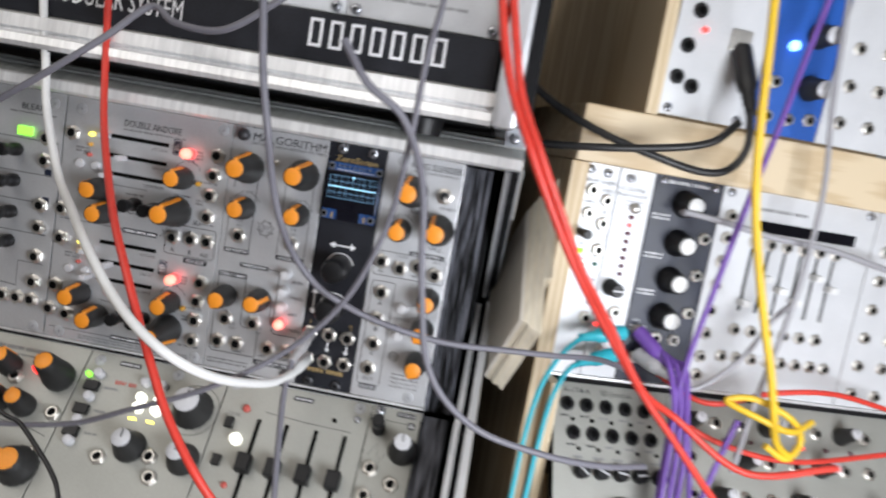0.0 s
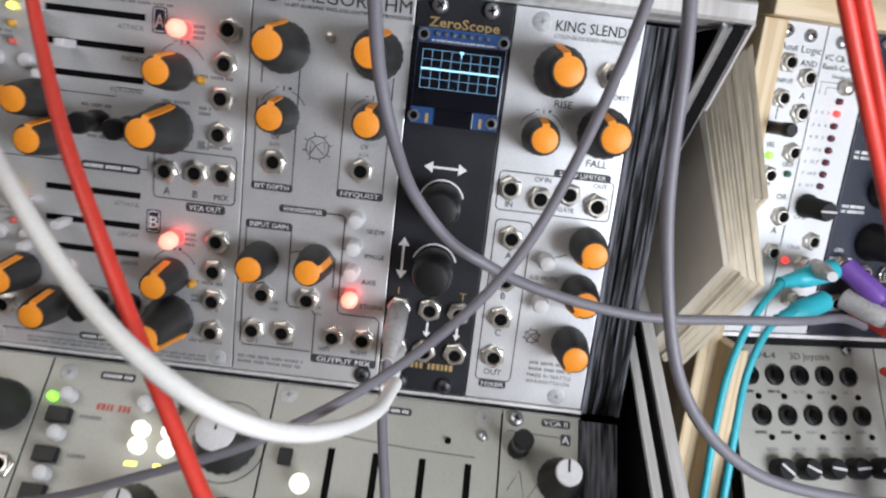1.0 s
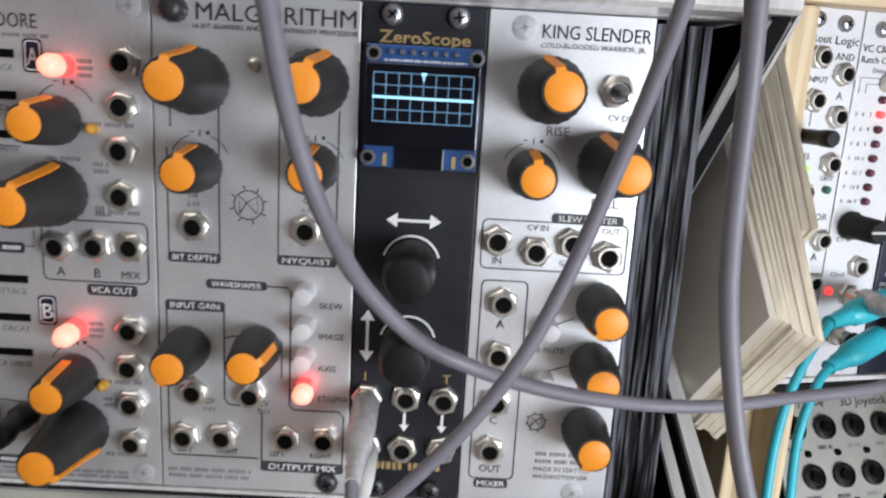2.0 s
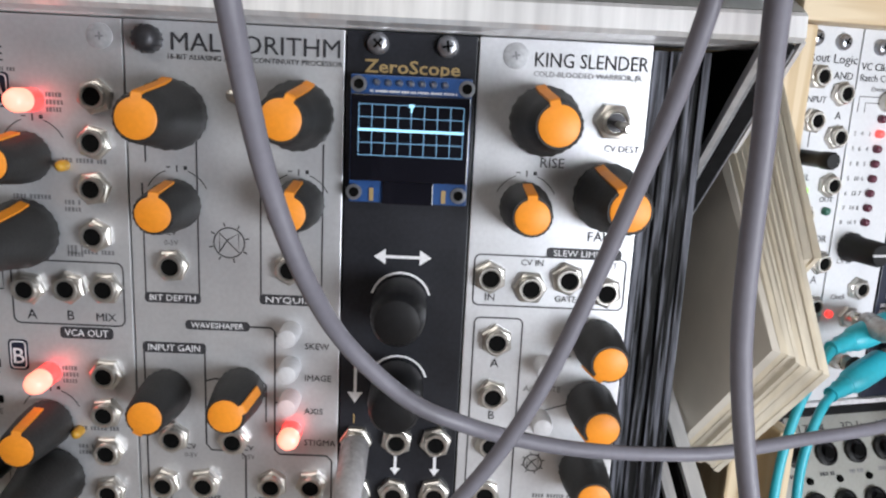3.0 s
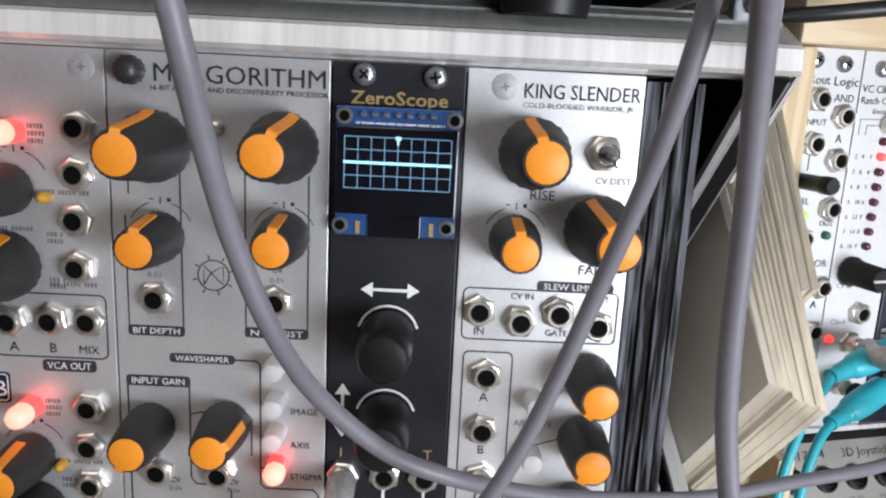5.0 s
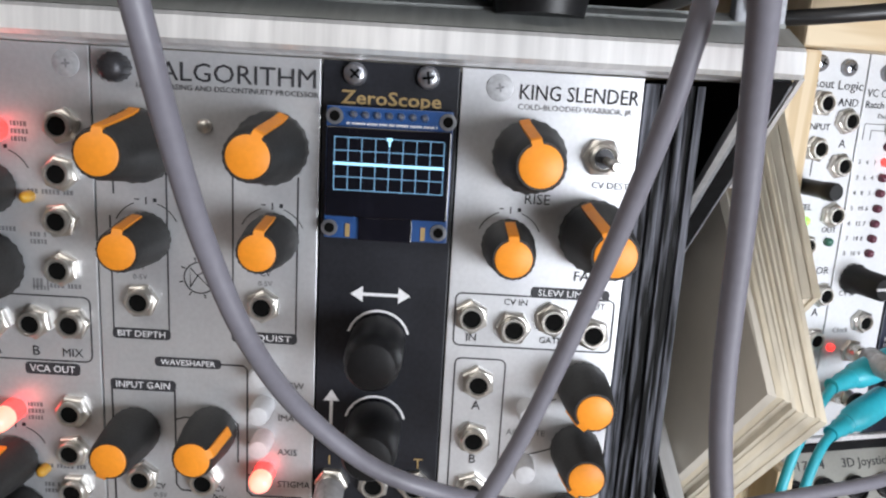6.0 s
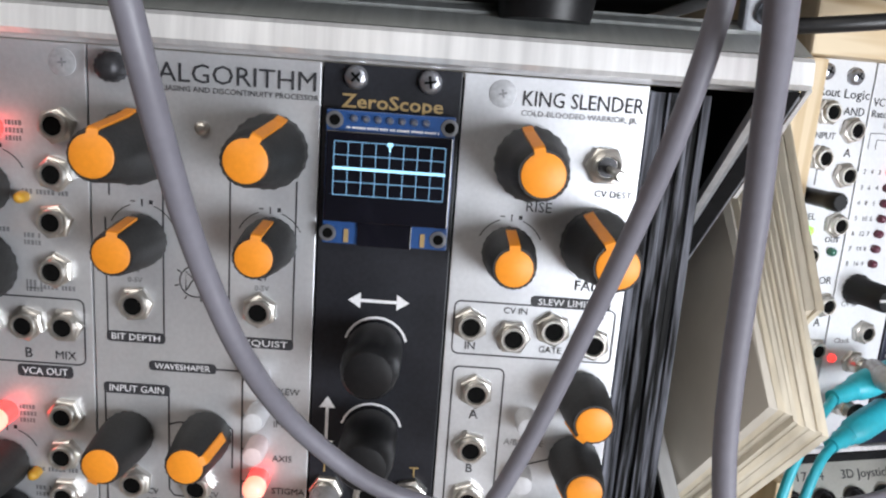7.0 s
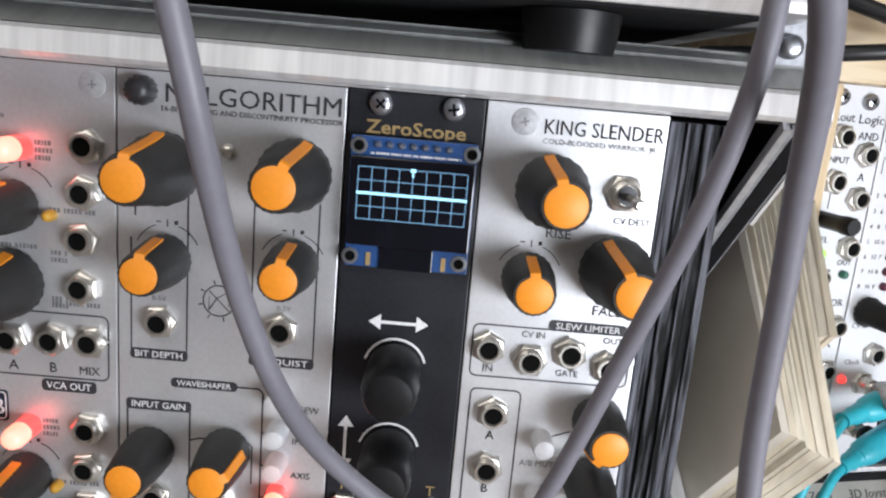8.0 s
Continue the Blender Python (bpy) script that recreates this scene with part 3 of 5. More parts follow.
for x0, x1, z, r in ((-69, -65, 112, 3), (-69, -65, 45, 3), (-66, -62, 87, 2), (-66, -62, 76, 2), (-66, -55, 97, 1), (-66, -54, 75, 1), (-66, -62, 24, 2), (-66, -54, 8, 1), (-102, -93, 74, 1), (-91, -84, 74, 1), (-134, -126, 104, 2), (-134, -126, 47, 2), (-104, -94, 84, 1), (-66, -55, 29, 1), (-78, -68, 88, 1)):
    bars(da_x(x0), da_x(x1), z, 1.1, GREY_INK, da, r, 1.7, 1, int(-x0))
bars(da_x(-122), da_x(-60), 2.6, 0.9, GREY_INK, da, 2, 1.4, 9, 8)
for x, z in ((-112.5, 83.7), (-131, 96), (-122, 96), (-131, 39), (-122, 39), (-108, 30)):
    button(da, da_x(x), z, CLEAR if x < -115 else PINK, 2.3, 1.6, "frosted push button")
screw(da, da_x(-56), 126.2, "flat"), screw(da, da_x(-133), 124.6, "flat"), screw(da, da_x(-56), 3.2, "flat"), screw(da, da_x(-133), 3.2, "flat")

# ---- bit crusher module ----
mg = module("digital_distortion_module", UP, -50.8, 0, ALU, "silver module with orange capped knobs and a lit red button", 130.3)


def mg_x(v):
    return v + 50.8


letters("MALGORITHM", mg_x(-40.3), 123.9, 4.0, INK, mg, "LEFT", 38.6)
letters("16-BIT ALIASING AND DISCONTINUITY PROCESSOR", mg_x(-41), 121.9, 1.15, INK, mg, "LEFT", 40)
part("thumb_nut", smooth(mesh_of(turned([(3.2, 0), (3.3, 3.5), (2.6, 5.0), (1.4, 5.6)], 28, 0.1), "thumb_nut", DARK_SCREW), 40), DARK_SCREW, mg, "blackened thumb nut").matrix_basis = at(mg_x(-44.6), 0, 126.0)
dome(mg, mg_x(-25.8), 114.3, NICKEL, 1.6, "rivet", 1.6)
for x, z in ((-40.8, 73.2), (-12.4, 73.6), (-41.7, 28.2), (-26.5, 28.1), (-44.3, 15.3), (-34.0, 15.6), (-16.8, 16.0), (-6.6, 16.2)):
    jack(mg, mg_x(x), z)
for x, z, t, k in ((-39.6, 109.4, 3, "big"), (-10.4, 110.5, 23, "big"), (-39.4, 88.4, 3, "small"), (-10.2, 89.8, 5, "small"), (-42.9, 40.6, 205, "small"), (-24.4, 41.8, 66, "small")):
    knob(mg, mg_x(x), z, t, k)
for i, (z, m) in enumerate(((57.6, CLEAR), (48.4, CLEAR), (39.8, PINK))):
    button(mg, mg_x(-12.1), z, m, 2.6, 6.5, "frosted translucent push button")
button(mg, mg_x(-11.8), 31.0, RED_LIT, 2.6, 6.6, "push button lit red")
lit_cap(mg, mg_x(-11.8), 31.0, 2.66, 3.8, 7.4, RED_CORE)
for z, w in ((53.0, "SKEW"), (44.6, "IMAGE"), (35.6, "AXIS"), (27.0, "STIGMA")):
    letters(w, mg_x(-8.8), z, 1.6, INK, mg)
bm = stroke([(mg_x(-47.6), 93), (mg_x(-47.6), 65.4), (mg_x(-34.6), 65.4), (mg_x(-34.6), 104)], 0.35)
stroke([(mg_x(-46.6), 104), (mg_x(-46.6), 98)], 0.35, bm), stroke([(mg_x(-19.6), 104), (mg_x(-19.6), 65.4), (mg_x(-4.8), 65.4), (mg_x(-4.8), 104)], 0.35, bm)
stroke([(mg_x(-22.5), 58.2), (mg_x(-17.2), 58.2), (mg_x(-16.2), 57.2), (mg_x(-16.2), 25.4), (mg_x(-15), 24.2), (mg_x(-3), 24.2), (mg_x(-1.6), 22.8), (mg_x(-1.6), 8.4)], 0.4, bm)
for z in (56, 47, 38.4, 29.8):
    stroke([(mg_x(-16.2), z), (mg_x(-14.9), z), (mg_x(-14.6), z + 1.6)], 0.35, bm)
stroke([(mg_x(-48.6), 51), (mg_x(-48.6), 10.6), (mg_x(-47.4), 9.4), (mg_x(-24.4), 9.4)], 0.4, bm)
stroke([(mg_x(-33.6), 51), (mg_x(-33.6), 26.4), (mg_x(-32.4), 24.8), (mg_x(-25.0), 24.4), (mg_x(-23.6), 23.2), (mg_x(-23.6), 8.4)], 0.4, bm)
stroke([(mg_x(-33.4), 43.5), (mg_x(-31.4), 44.2), (mg_x(-19.6), 44.2), (mg_x(-18.4), 43), (mg_x(-18.4), 33)], 0.35, bm)
part("printed_line", bm, INK, mg)
tag_plate(mg, mg_x(-47.9), 63.6, mg_x(-34.3), 66.2, "BIT DEPTH"), tag_plate(mg, mg_x(-19.9), 64.2, mg_x(-4.5), 66.8, "NYQUIST")
tag_plate(mg, mg_x(-38.2), 57.0, mg_x(-22.4), 59.4, "WAVESHAPER"), tag_plate(mg, mg_x(-48.9), 50.6, mg_x(-33.3), 53.4, "INPUT GAIN"), tag_plate(mg, mg_x(-23.9), 5.8, mg_x(-1.3), 8.8, "OUTPUT MIX")
for x, z, w in ((-41.1, 80.6, "CV"), (-12.1, 80.6, "CV"), (-37.6, 24.9, "CV"), (-23.0, 24.9, "CV"), (-46.5, 10.4, "LEFT"), (-36, 10.4, "RIGHT"), (-21.5, 10.4, "LEFT"), (-10.5, 10.4, "RIGHT")):
    letters(w, mg_x(x), z, 1.4, INK, mg, "CENTER" if w == "CV" else "LEFT")
for x, z in ((-41.1, 78.2), (-12.1, 78.2), (-37.6, 22.6), (-23.0, 22.6)):
    letters("0-5V", mg_x(x), z, 1.2, GREY_INK, mg, "CENTER")
bars(mg_x(-49), mg_x(-26), 4.6, 1.1, GREY_INK, mg, 2, 1.9, 7, 14)


def crest(parent, x, z, r):
    """A round printed emblem."""
    bm = stroke([(x + r * math.cos(k * math.pi / 12), z + r * math.sin(k * math.pi / 12)) for k in range(24)], 0.3, None, True)
    q = r * 0.62
    stroke([(x - q, z - q), (x - q, z + q), (x + q, z - q), (x + q, z + q), (x - q * 0.2, z + q * 0.3), (x - q, z - q)], 0.3, bm)
    for k in range(8):
        a = k * math.pi / 4 + 0.25
        stroke([(x + r * 1.08 * math.cos(a), z + r * 1.08 * math.sin(a)), (x + r * 1.35 * math.cos(a), z + r * 1.35 * math.sin(a))], 0.3, bm)
    part("emblem", bm, INK, parent)


crest(mg, mg_x(-27.2), 79.3, 3.7)


def dial_marks(parent, x, z, r=7.6):
    bm = bmesh.new()
    for a0, a1 in ((25, 70), (110, 155)):
        stroke([(x + r * math.cos(radians(a0 + (a1 - a0) * k / 6)), z + r * math.sin(radians(a0 + (a1 - a0) * k / 6))) for k in range(7)], 0.22, bm)
    stroke([(x, z + r - 0.6), (x, z + r + 1.0)], 0.3, bm)
    slab(x - 2.6, x - 1.5, -0.12, 0, z + r + 0.3, z + r + 0.55, bm=bm), slab(x + 1.6, x + 2.4, -0.12, 0, z + r - 0.1, z + r + 0.8, bm=bm)
    part("dial_print", bm, INK, parent)


dial_marks(mg, mg_x(-39.3), 89), dial_marks(mg, mg_x(-10.6), 89.3), dial_marks(da, da_x(-72.4), 99.4), dial_marks(da, da_x(-72.3), 32.2)
screw(mg, mg_x(-5.5), 3.4, "dark")

# ---- small oscilloscope module ----
zs = module("oscilloscope_module", UP, 0, 30.5, BLACK, "matt black oscilloscope module with a small lit screen", 130.3)
screw(zs, 7.4, 127.6), screw(zs, 23.4, 127.6)
letters("ZeroScope", 4.4, 121.1, 2.9, GOLD, zs, "LEFT", 22.2, 0.15, "lettering", 0.07)
board = part("screen_board", slab(1.6, 29.4, -2.6, -1.0, 91.2, 120.6, 0.3), PCB, zs, "blue circuit board of the screen")
part("screen_glass", slab(1.9, 29.1, -4.0, -2.7, 96.4, 116.2, 0.2), GLASS, zs, "black glass screen")
part("screen_ribbon", slab(9.4, 21.4, -3.3, -2.7, 91.0, 96.3, 0.2), GLASS, zs)
for x, z in ((3.4, 118.4), (28.2, 118.3), (2.8, 93.5), (27.4, 93.6)):
    o = part("mounting_hole", smooth(mesh_of(turned([(1.9, 2.6), (1.9, 2.9), (1.2, 2.95), (1.1, 2.7)], 18), "mounting_hole", SCREW)), SCREW, zs)
    o.matrix_basis = at(x, 0, z)
    c = part("hole", mesh_of(turned([(1.15, 2.9), (1.15, 2.98)], 14), "hole", HOLE), HOLE, o)
for i in range(7):
    o = part("solder_pin", smooth(mesh_of(turned([(0.85, 2.6), (0.8, 3.0), (0.35, 3.8)], 12), "solder_pin", SCREW)), SCREW, zs)
    o.matrix_basis = at(7.5 + i * 2.6, 0, 118.9)
bars(6, 26, 116.7, 0.5, WHITE_INK, zs, words=9, seed=2).matrix_basis = at(0, -2.6, 0)
for x in (6.4, 23.4):
    part("solder_pad", slab(x, x + 1.0, -2.9, -2.6, 91.6, 94.6), GOLD, zs)
gx, gz, gw, gh = 3.7, 102.4, 24.0, 11.6
bm = bmesh.new()
for i in range(9):
    x = gx + gw * i / 8
    for k in range(20):
        slab(x - 0.13, x + 0.13, -4.12, -4.02, gz + gh * k / 20, gz + gh * (k + 0.66) / 20, bm=bm)
for j in range(5):
    z = gz + gh * j / 4
    for k in range(40):
        slab(gx + gw * k / 40, gx + gw * (k + 0.66) / 40, -4.13, -4.02, z - 0.13, z + 0.13, bm=bm)
part("screen_grid", bm, SCREEN_LINE, zs, "dotted blue lit grid")
bm = bmesh.new()
slab(gx - 0.2, gx + gw + 0.2, -4.2, -4.02, gz + gh * 0.5 - 0.28, gz + gh * 0.5 + 0.34, bm=bm)
slab(gx + 11.4, gx + 12.6, -4.2, -4.02, gz + gh - 0.5, gz + gh + 0.3, bm=bm), slab(gx + 11.8, gx + 12.2, -4.2, -4.02, gz + gh - 1.6, gz + gh - 0.5, bm=bm)
part("screen_trace", bm, SCREEN_TRACE, zs, "bright lit level line")


def arrow(parent, x0, z0, x1, z1, both, material=WHITE_INK, head=1.9, wid=0.75):
    a, b = Vector((x0, z0)), Vector((x1, z1))
    d = (b - a).normalized()
    n = Vector((-d.y, d.x))
    bm = plate([tuple(b), tuple(b - d * head * 1.5 + n * head), tuple(b - d * head * 1.5 - n * head)], 0, 0.15)
    if both:
        plate([tuple(a), tuple(a + d * head * 1.5 - n * head), tuple(a + d * head * 1.5 + n * head)], 0, 0.15, bm)
    stroke([tuple(a + d * (head * 1.4 if both else 0)), tuple(b - d * head * 1.4)], wid, bm)
    part("printed_arrow", bm, material, parent)


arrow(zs, 7.8, 77.6, 21.8, 77.6, True), arrow(zs, 4.0, 53.4, 4.0, 39.2, True)
arrow(zs, 14.8, 25.0, 14.8, 19.6, False, WHITE_INK, 1.3), arrow(zs, 25.0, 25.0, 25.0, 19.6, False, WHITE_INK, 1.3)
for z in (66.4, 44.9):
    part("dial_arc", stroke([(14.6 + 7.3 * math.cos(radians(15 + 15 * k)), z + 7.3 * math.sin(radians(15 + 15 * k))) for k in range(11)], 0.55), WHITE_INK, zs)
    o = part("knob", smooth(mesh_of(turned([(6.4, 0.6), (6.6, 1.2), (6.5, 13), (6.0, 16.5), (5.2, 17.6), (3.6, 18.0)], 48, 0.02), "knob", PLASTIC), 40), PLASTIC, zs, "plain matt black knob")
    o.matrix_basis = at(14.6, 0, z)
for x, z in ((4.6, 29.0), (15.0, 29.6), (25.0, 29.5), (4.8, 15.0), (14.6, 14.8), (25.2, 15.0)):
    jack(zs, x, z)
letters("1", 3.9, 33.8, 2.4, GOLD, zs, "CENTER"), letters("T", 25.6, 33.9, 2.6, GOLD, zs, "CENTER")
bars(6, 26, 8.2, 2.2, GOLD, zs, words=4, seed=9)
screw(zs, 7.5, 3.0, "dark"), screw(zs, 22.8, 2.6, "dark")

# ---- slew limiter module ----
KX = 30.5
ks = module("slew_limiter_module", UP, KX, 71.1, ALU, "silver module with orange capped knobs and hex nut sockets", 130.3)


def ks_x(v):
    return v - KX


letters("KING SLENDER", ks_x(43.4), 124.2, 3.2, INK, ks, "LEFT", 26.4)
letters("COLD-BLOODED WARRIOR, JR.", ks_x(43.4), 122.0, 1.2, GREY_INK, ks, "LEFT", 25.6)
screw(ks, ks_x(39.2), 126.4, "flat"), screw(ks, ks_x(61.9), 3.7, "flat")
for x, z in ((36.3, 73.7), (46.3, 71.5), (55.4, 74.0), (64.8, 71.2), (38.9, 57.4), (38.7, 43.0), (39.0, 29.7), (38.3, 15.9)):
    jack(ks, ks_x(x), z)
for x, z, t, k in ((46.5, 111.9, -14, "big"), (62.9, 94.8, -24, "big"), (43.4, 91.5, -3, "small"), (63.8, 58.1, 215, "small"), (63.5, 42.0, 215, "small"), (63.1, 23.7, 205, "small")):
    knob(ks, ks_x(x), z, t, k)
dial_marks(ks, ks_x(43.6), 91.5)
tg = part("toggle_switch", smooth(mesh_of(turned([(3.1, 1.6), (3.1, 3.6), (2.6, 4.0), (2.3, 3.4)], 20, 0, turned([(4.4, 0), (4.4, 1.5), (3.8, 1.8)], 6)), "toggle_switch", NICKEL)), NICKEL, ks, "nickel toggle switch")
tg.matrix_basis = at(ks_x(63.0), 0, 112.4)
part("bushing", mesh_of(turned([(2.2, 3.45), (2.2, 3.55)], 16), "bushing", DARK_SCREW), DARK_SCREW, tg)
bat = part("bat", smooth(mesh_of(turned([(0.8, 3.0), (1.0, 7), (1.25, 9.5), (0.8, 10.2)], 14), "bat", NICKEL)), NICKEL, tg)
bat.matrix_basis = pose(0, 0, 0, 6, 0, 8)
for z in (51.4, 36.8):
    button(ks, ks_x(51.3), z, CLEAR, 2.7, 6.0, "frosted translucent push button")
letters("RISE", ks_x(49.4), 101.0, 2.3, INK, ks, "CENTER"), letters("FALL", ks_x(62.8), 83.6, 2.3, INK, ks, "CENTER"), letters("CV DEST", ks_x(65.6), 105.4, 1.5, INK, ks, "CENTER")
letters("IN", ks_x(36.6), 67.6, 1.8, INK, ks, "CENTER"), letters("CV IN", ks_x(46.5), 76.9, 1.5, INK, ks, "CENTER"), letters("GATE", ks_x(55.3), 68.0, 1.5, INK, ks, "CENTER"), letters("OUT", ks_x(65.2), 76.9, 1.5, INK, ks, "CENTER")
letters("A", ks_x(38.8), 50.3, 2.2, INK, ks, "CENTER"), letters("B", ks_x(38.8), 36.2, 2.2, INK, ks, "CENTER"), letters("C", ks_x(38.8), 23.2, 2.2, INK, ks, "CENTER"), letters("OUT", ks_x(38.8), 9.0, 2.0, INK, ks, "CENTER")
letters("A/B MUTE", ks_x(46.6), 44.2, 1.5, GREY_INK, ks)
tag_plate(ks, ks_x(49.8), 79.0, ks_x(68.2), 81.6, "SLEW LIMITER"), tag_plate(ks, ks_x(34.6), 4.2, ks_x(44.0), 6.8, "MIXER")
bm = stroke(round_box(ks_x(32.4), 66.4, ks_x(69.6), 79.2, 1.4), 0.35, None, True)
stroke(round_box(ks_x(33.2), 7.0, ks_x(45.2), 63.2, 1.4), 0.35, bm, True)
stroke([(ks_x(51.3), 51.4), (ks_x(58), 54)], 0.3, bm), stroke([(ks_x(51.3), 38.8), (ks_x(58), 41)], 0.3, bm)
part("printed_line", bm, INK, ks)
crest(ks, ks_x(50.4), 24.4, 2.3)
bars(ks_x(51), ks_x(66), 14.6, 1.1, GREY_INK, ks, 2, 2.2, 2, 21)
letters("MADE IN SEATTLE", ks_x(50.6), 10.0, 1.3, GREY_INK, ks, "LEFT", 15.2), letters("WASHINGTON USA", ks_x(50.6), 7.8, 1.3, GREY_INK, ks, "LEFT", 15.2)

# ---- modules further along the upper row ----
X0 = -232.0
nb = module("step_modulator_module", UP, X0, -141.8, ALU, "silver module with rows of small black knobs", 130.3)
for i, z in enumerate((108, 96, 72, 60, 44, 30)):
    jack(nb, 82, z - 2)
for z in (97.5, 81, 64, 48):
    for x in (50, 66):
        o = part("trim_knob", STEM, PLASTIC, nb, "small black plastic trim knob")
        o.matrix_basis = at(x, 0, z)
for x in (50, 58, 66, 74, 82):
    jack(nb, x, 18)
part("lit_key", slab(66, 74, -2.4, 0, 105.5, 110.5, 0.6), GREEN_LIT, nb, "key lit green")
letters("BLEAK", 66, 119.4, 3.2, INK, nb)
bars(60, 86, 117.2, 0.9, GREY_INK, nb, words=5, seed=6)
bm = stroke([(40, 86), (86, 86)], 0.35)
stroke([(40, 71), (86, 71)], 0.35, bm), stroke([(40, 54), (86, 54)], 0.35, bm), stroke([(40, 27), (72, 24), (72, 38), (86, 38)], 0.35, bm), stroke([(40, 104), (88, 104)], 0.35, bm)
part("printed_line", bm, INK, nb)
screw(nb, 84, 124.6, "flat"), screw(nb, 84, 3.2, "flat")
for z in (88, 73):
    part("channel_tab", plate(round_box(82, z - 1.6, 86, z + 1.6, 0.6), 0, 0.15), NAVY, nb)

# ---- lower row ----
def low_module(name, a, b, material, label):
    return module(name, LOW, a, b, material, label, 128.5, -128.5)


H = 128.5
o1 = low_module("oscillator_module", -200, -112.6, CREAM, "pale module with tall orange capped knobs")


def o1_x(v):
    return v + 200


for x, z, t, k in ((-122, -19, 290, "big"), (-132.5, -37.5, 330, "small"), (-146, -37, 0, "small"), (-150, -18, 20, "small")):
    kn = knob(o1, o1_x(x), H + z, t, k)
kb = knob(o1, o1_x(-121.5), H - 67, 300, "big")
kb.matrix_basis = at(o1_x(-121.5), 0, H - 67) @ pose(0, 0, 0, 0, 300, 0) @ Matrix.Diagonal((1.25, 0.6, 1.25, 1))
for x, z in ((-145, -23), (-117, -38), (-119, -60), (-160, -50)):
    jack(o1, o1_x(x), H + z)
dome(o1, o1_x(-135), H - 17, RED_LIT, 2.3, h=6, label="lit red indicator")
dome(o1, o1_x(-135), H - 17, RED_CORE, 1.2, h=6.3)
bars(o1_x(-165), o1_x(-132), H - 8, 2.0, GREY_INK, o1, words=3, seed=3), bars(o1_x(-160), o1_x(-122), H - 11, 0.9, GREY_INK, o1, words=7, seed=5)
part("printed_line", stroke([(o1_x(-160), H - 45), (o1_x(-128), H - 47), (o1_x(-116), H - 50)], 0.4), INK, o1)

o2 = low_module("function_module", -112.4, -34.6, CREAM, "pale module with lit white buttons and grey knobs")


def o2_x(v):
    return v + 112.4


dome(o2, o2_x(-108), H - 14, GREEN_LIT, 1.6, h=4, label="lit green indicator")
for z in (-13, -26, -39, -50):
    button(o2, o2_x(-102.5), H + z, CLEAR, 2.6, 4.5, "white push button")
for z in (-20, -33, -45):
    part("slide_switch", slab(o2_x(-107.5), o2_x(-100), -3.2, 0, H + z - 2.6, H + z + 2.6, 0.4), PLASTIC, o2, "black slide switch")
    bars(o2_x(-97.5), o2_x(-90), H + z, 1.2, GREY_INK, o2, words=1, seed=int(-z))
bars(o2_x(-93), o2_x(-81), H - 16.5, 2.2, RED_INK, o2, words=2, seed=1)
for x, z in ((-75.5, -21.5), (-65.8, -21.5), (-75.3, -27), (-65.6, -27)):
    button(o2, o2_x(x), H + z, WHITE_LIT, 2.5, 5.0, "push button lit white")
for x in (-76.5, -67):
    button(o2, o2_x(x), H - 13, CLEAR, 2.5, 4.5, "unlit yellowish push button")
    part("glow_tab", slab(o2_x(x - 2), o2_x(x + 2), -0.3, 0, H - 33.2, H - 32), YELLOW_LIT, o2)


def grey_knob(parent, x, z, r, cap):
    k = part("knob", smooth(mesh_of(turned([(r * 1.25, 0.4), (r * 1.3, 1.2), (r * 1.1, 5), (cap * 1.08, 15.0), (cap * 1.02, 15.6)], 40, 0.04), "knob", RUBBER), 45), RUBBER, parent, "black knob with a pale grey cap")
    k.matrix_basis = at(x, 0, z)
    c = part("cap", smooth(mesh_of(turned([(cap, 15.4), (cap, 16.2), (cap * 0.92, 16.5)], 30), "cap", CLEAR)), CLEAR, k, "pale grey cap")
    part("pointer", slab(-0.35, 0.35, -16.7, -16.4, 0, cap * 0.9), INK, k)


grey_knob(o2, o2_x(-47.5), H - 22, 8.5, 6.4)
part("dial_print", stroke([(o2_x(-47.5) + 13.5 * math.cos(k * math.pi / 16), H - 22 + 13.5 * math.sin(k * math.pi / 16)) for k in range(32)], 0.35, None, True), INK, o2)
grey_knob(o2, o2_x(-71.5), H - 47, 6.5, 4.6), grey_knob(o2, o2_x(-43), H - 48, 6.5, 4.6)
for x, z in ((-56, -60), (-85, -55), (-60, -50)):
    jack(o2, o2_x(x), H + z)
tag_plate(o2, o2_x(-95), H - 6, o2_x(-83), H - 3.2), screw(o2, o2_x(-106), H - 5, "flat"), screw(o2, o2_x(-62), H - 5, "flat")

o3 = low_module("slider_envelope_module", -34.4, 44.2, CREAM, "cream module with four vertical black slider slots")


def o3_x(v):
    return v + 34.4


for i, x in enumerate((-12, 3, 18.6, 34)):
    part("slider_slot", slab(o3_x(x) - 1.1, o3_x(x) + 1.1, -0.25, 0.3, H - 62, H - 20), HOLE, o3)
    part("slider_cap", slab(o3_x(x) - 3.6, o3_x(x) + 3.6, -8, -0.3, H - 49, H - 40, 0.8), PLASTIC, o3, "black slider cap")
dome(o3, o3_x(-20.5), H - 15.8, RED_INK, 2.0, "indicator", 2.5, "unlit red indicator"), dome(o3, o3_x(-19), H - 56, RED_INK, 1.6, "indicator", 2)
part("slide_switch", slab(o3_x(-29), o3_x(-24.6), -2.6, 0, H - 27.5, H - 22, 0.4), PLASTIC, o3, "black slide switch")
part("slide_switch", slab(o3_x(-29), o3_x(-24.6), -2.6, 0, H - 47.5, H - 42, 0.4), PLASTIC, o3, "black slide switch")
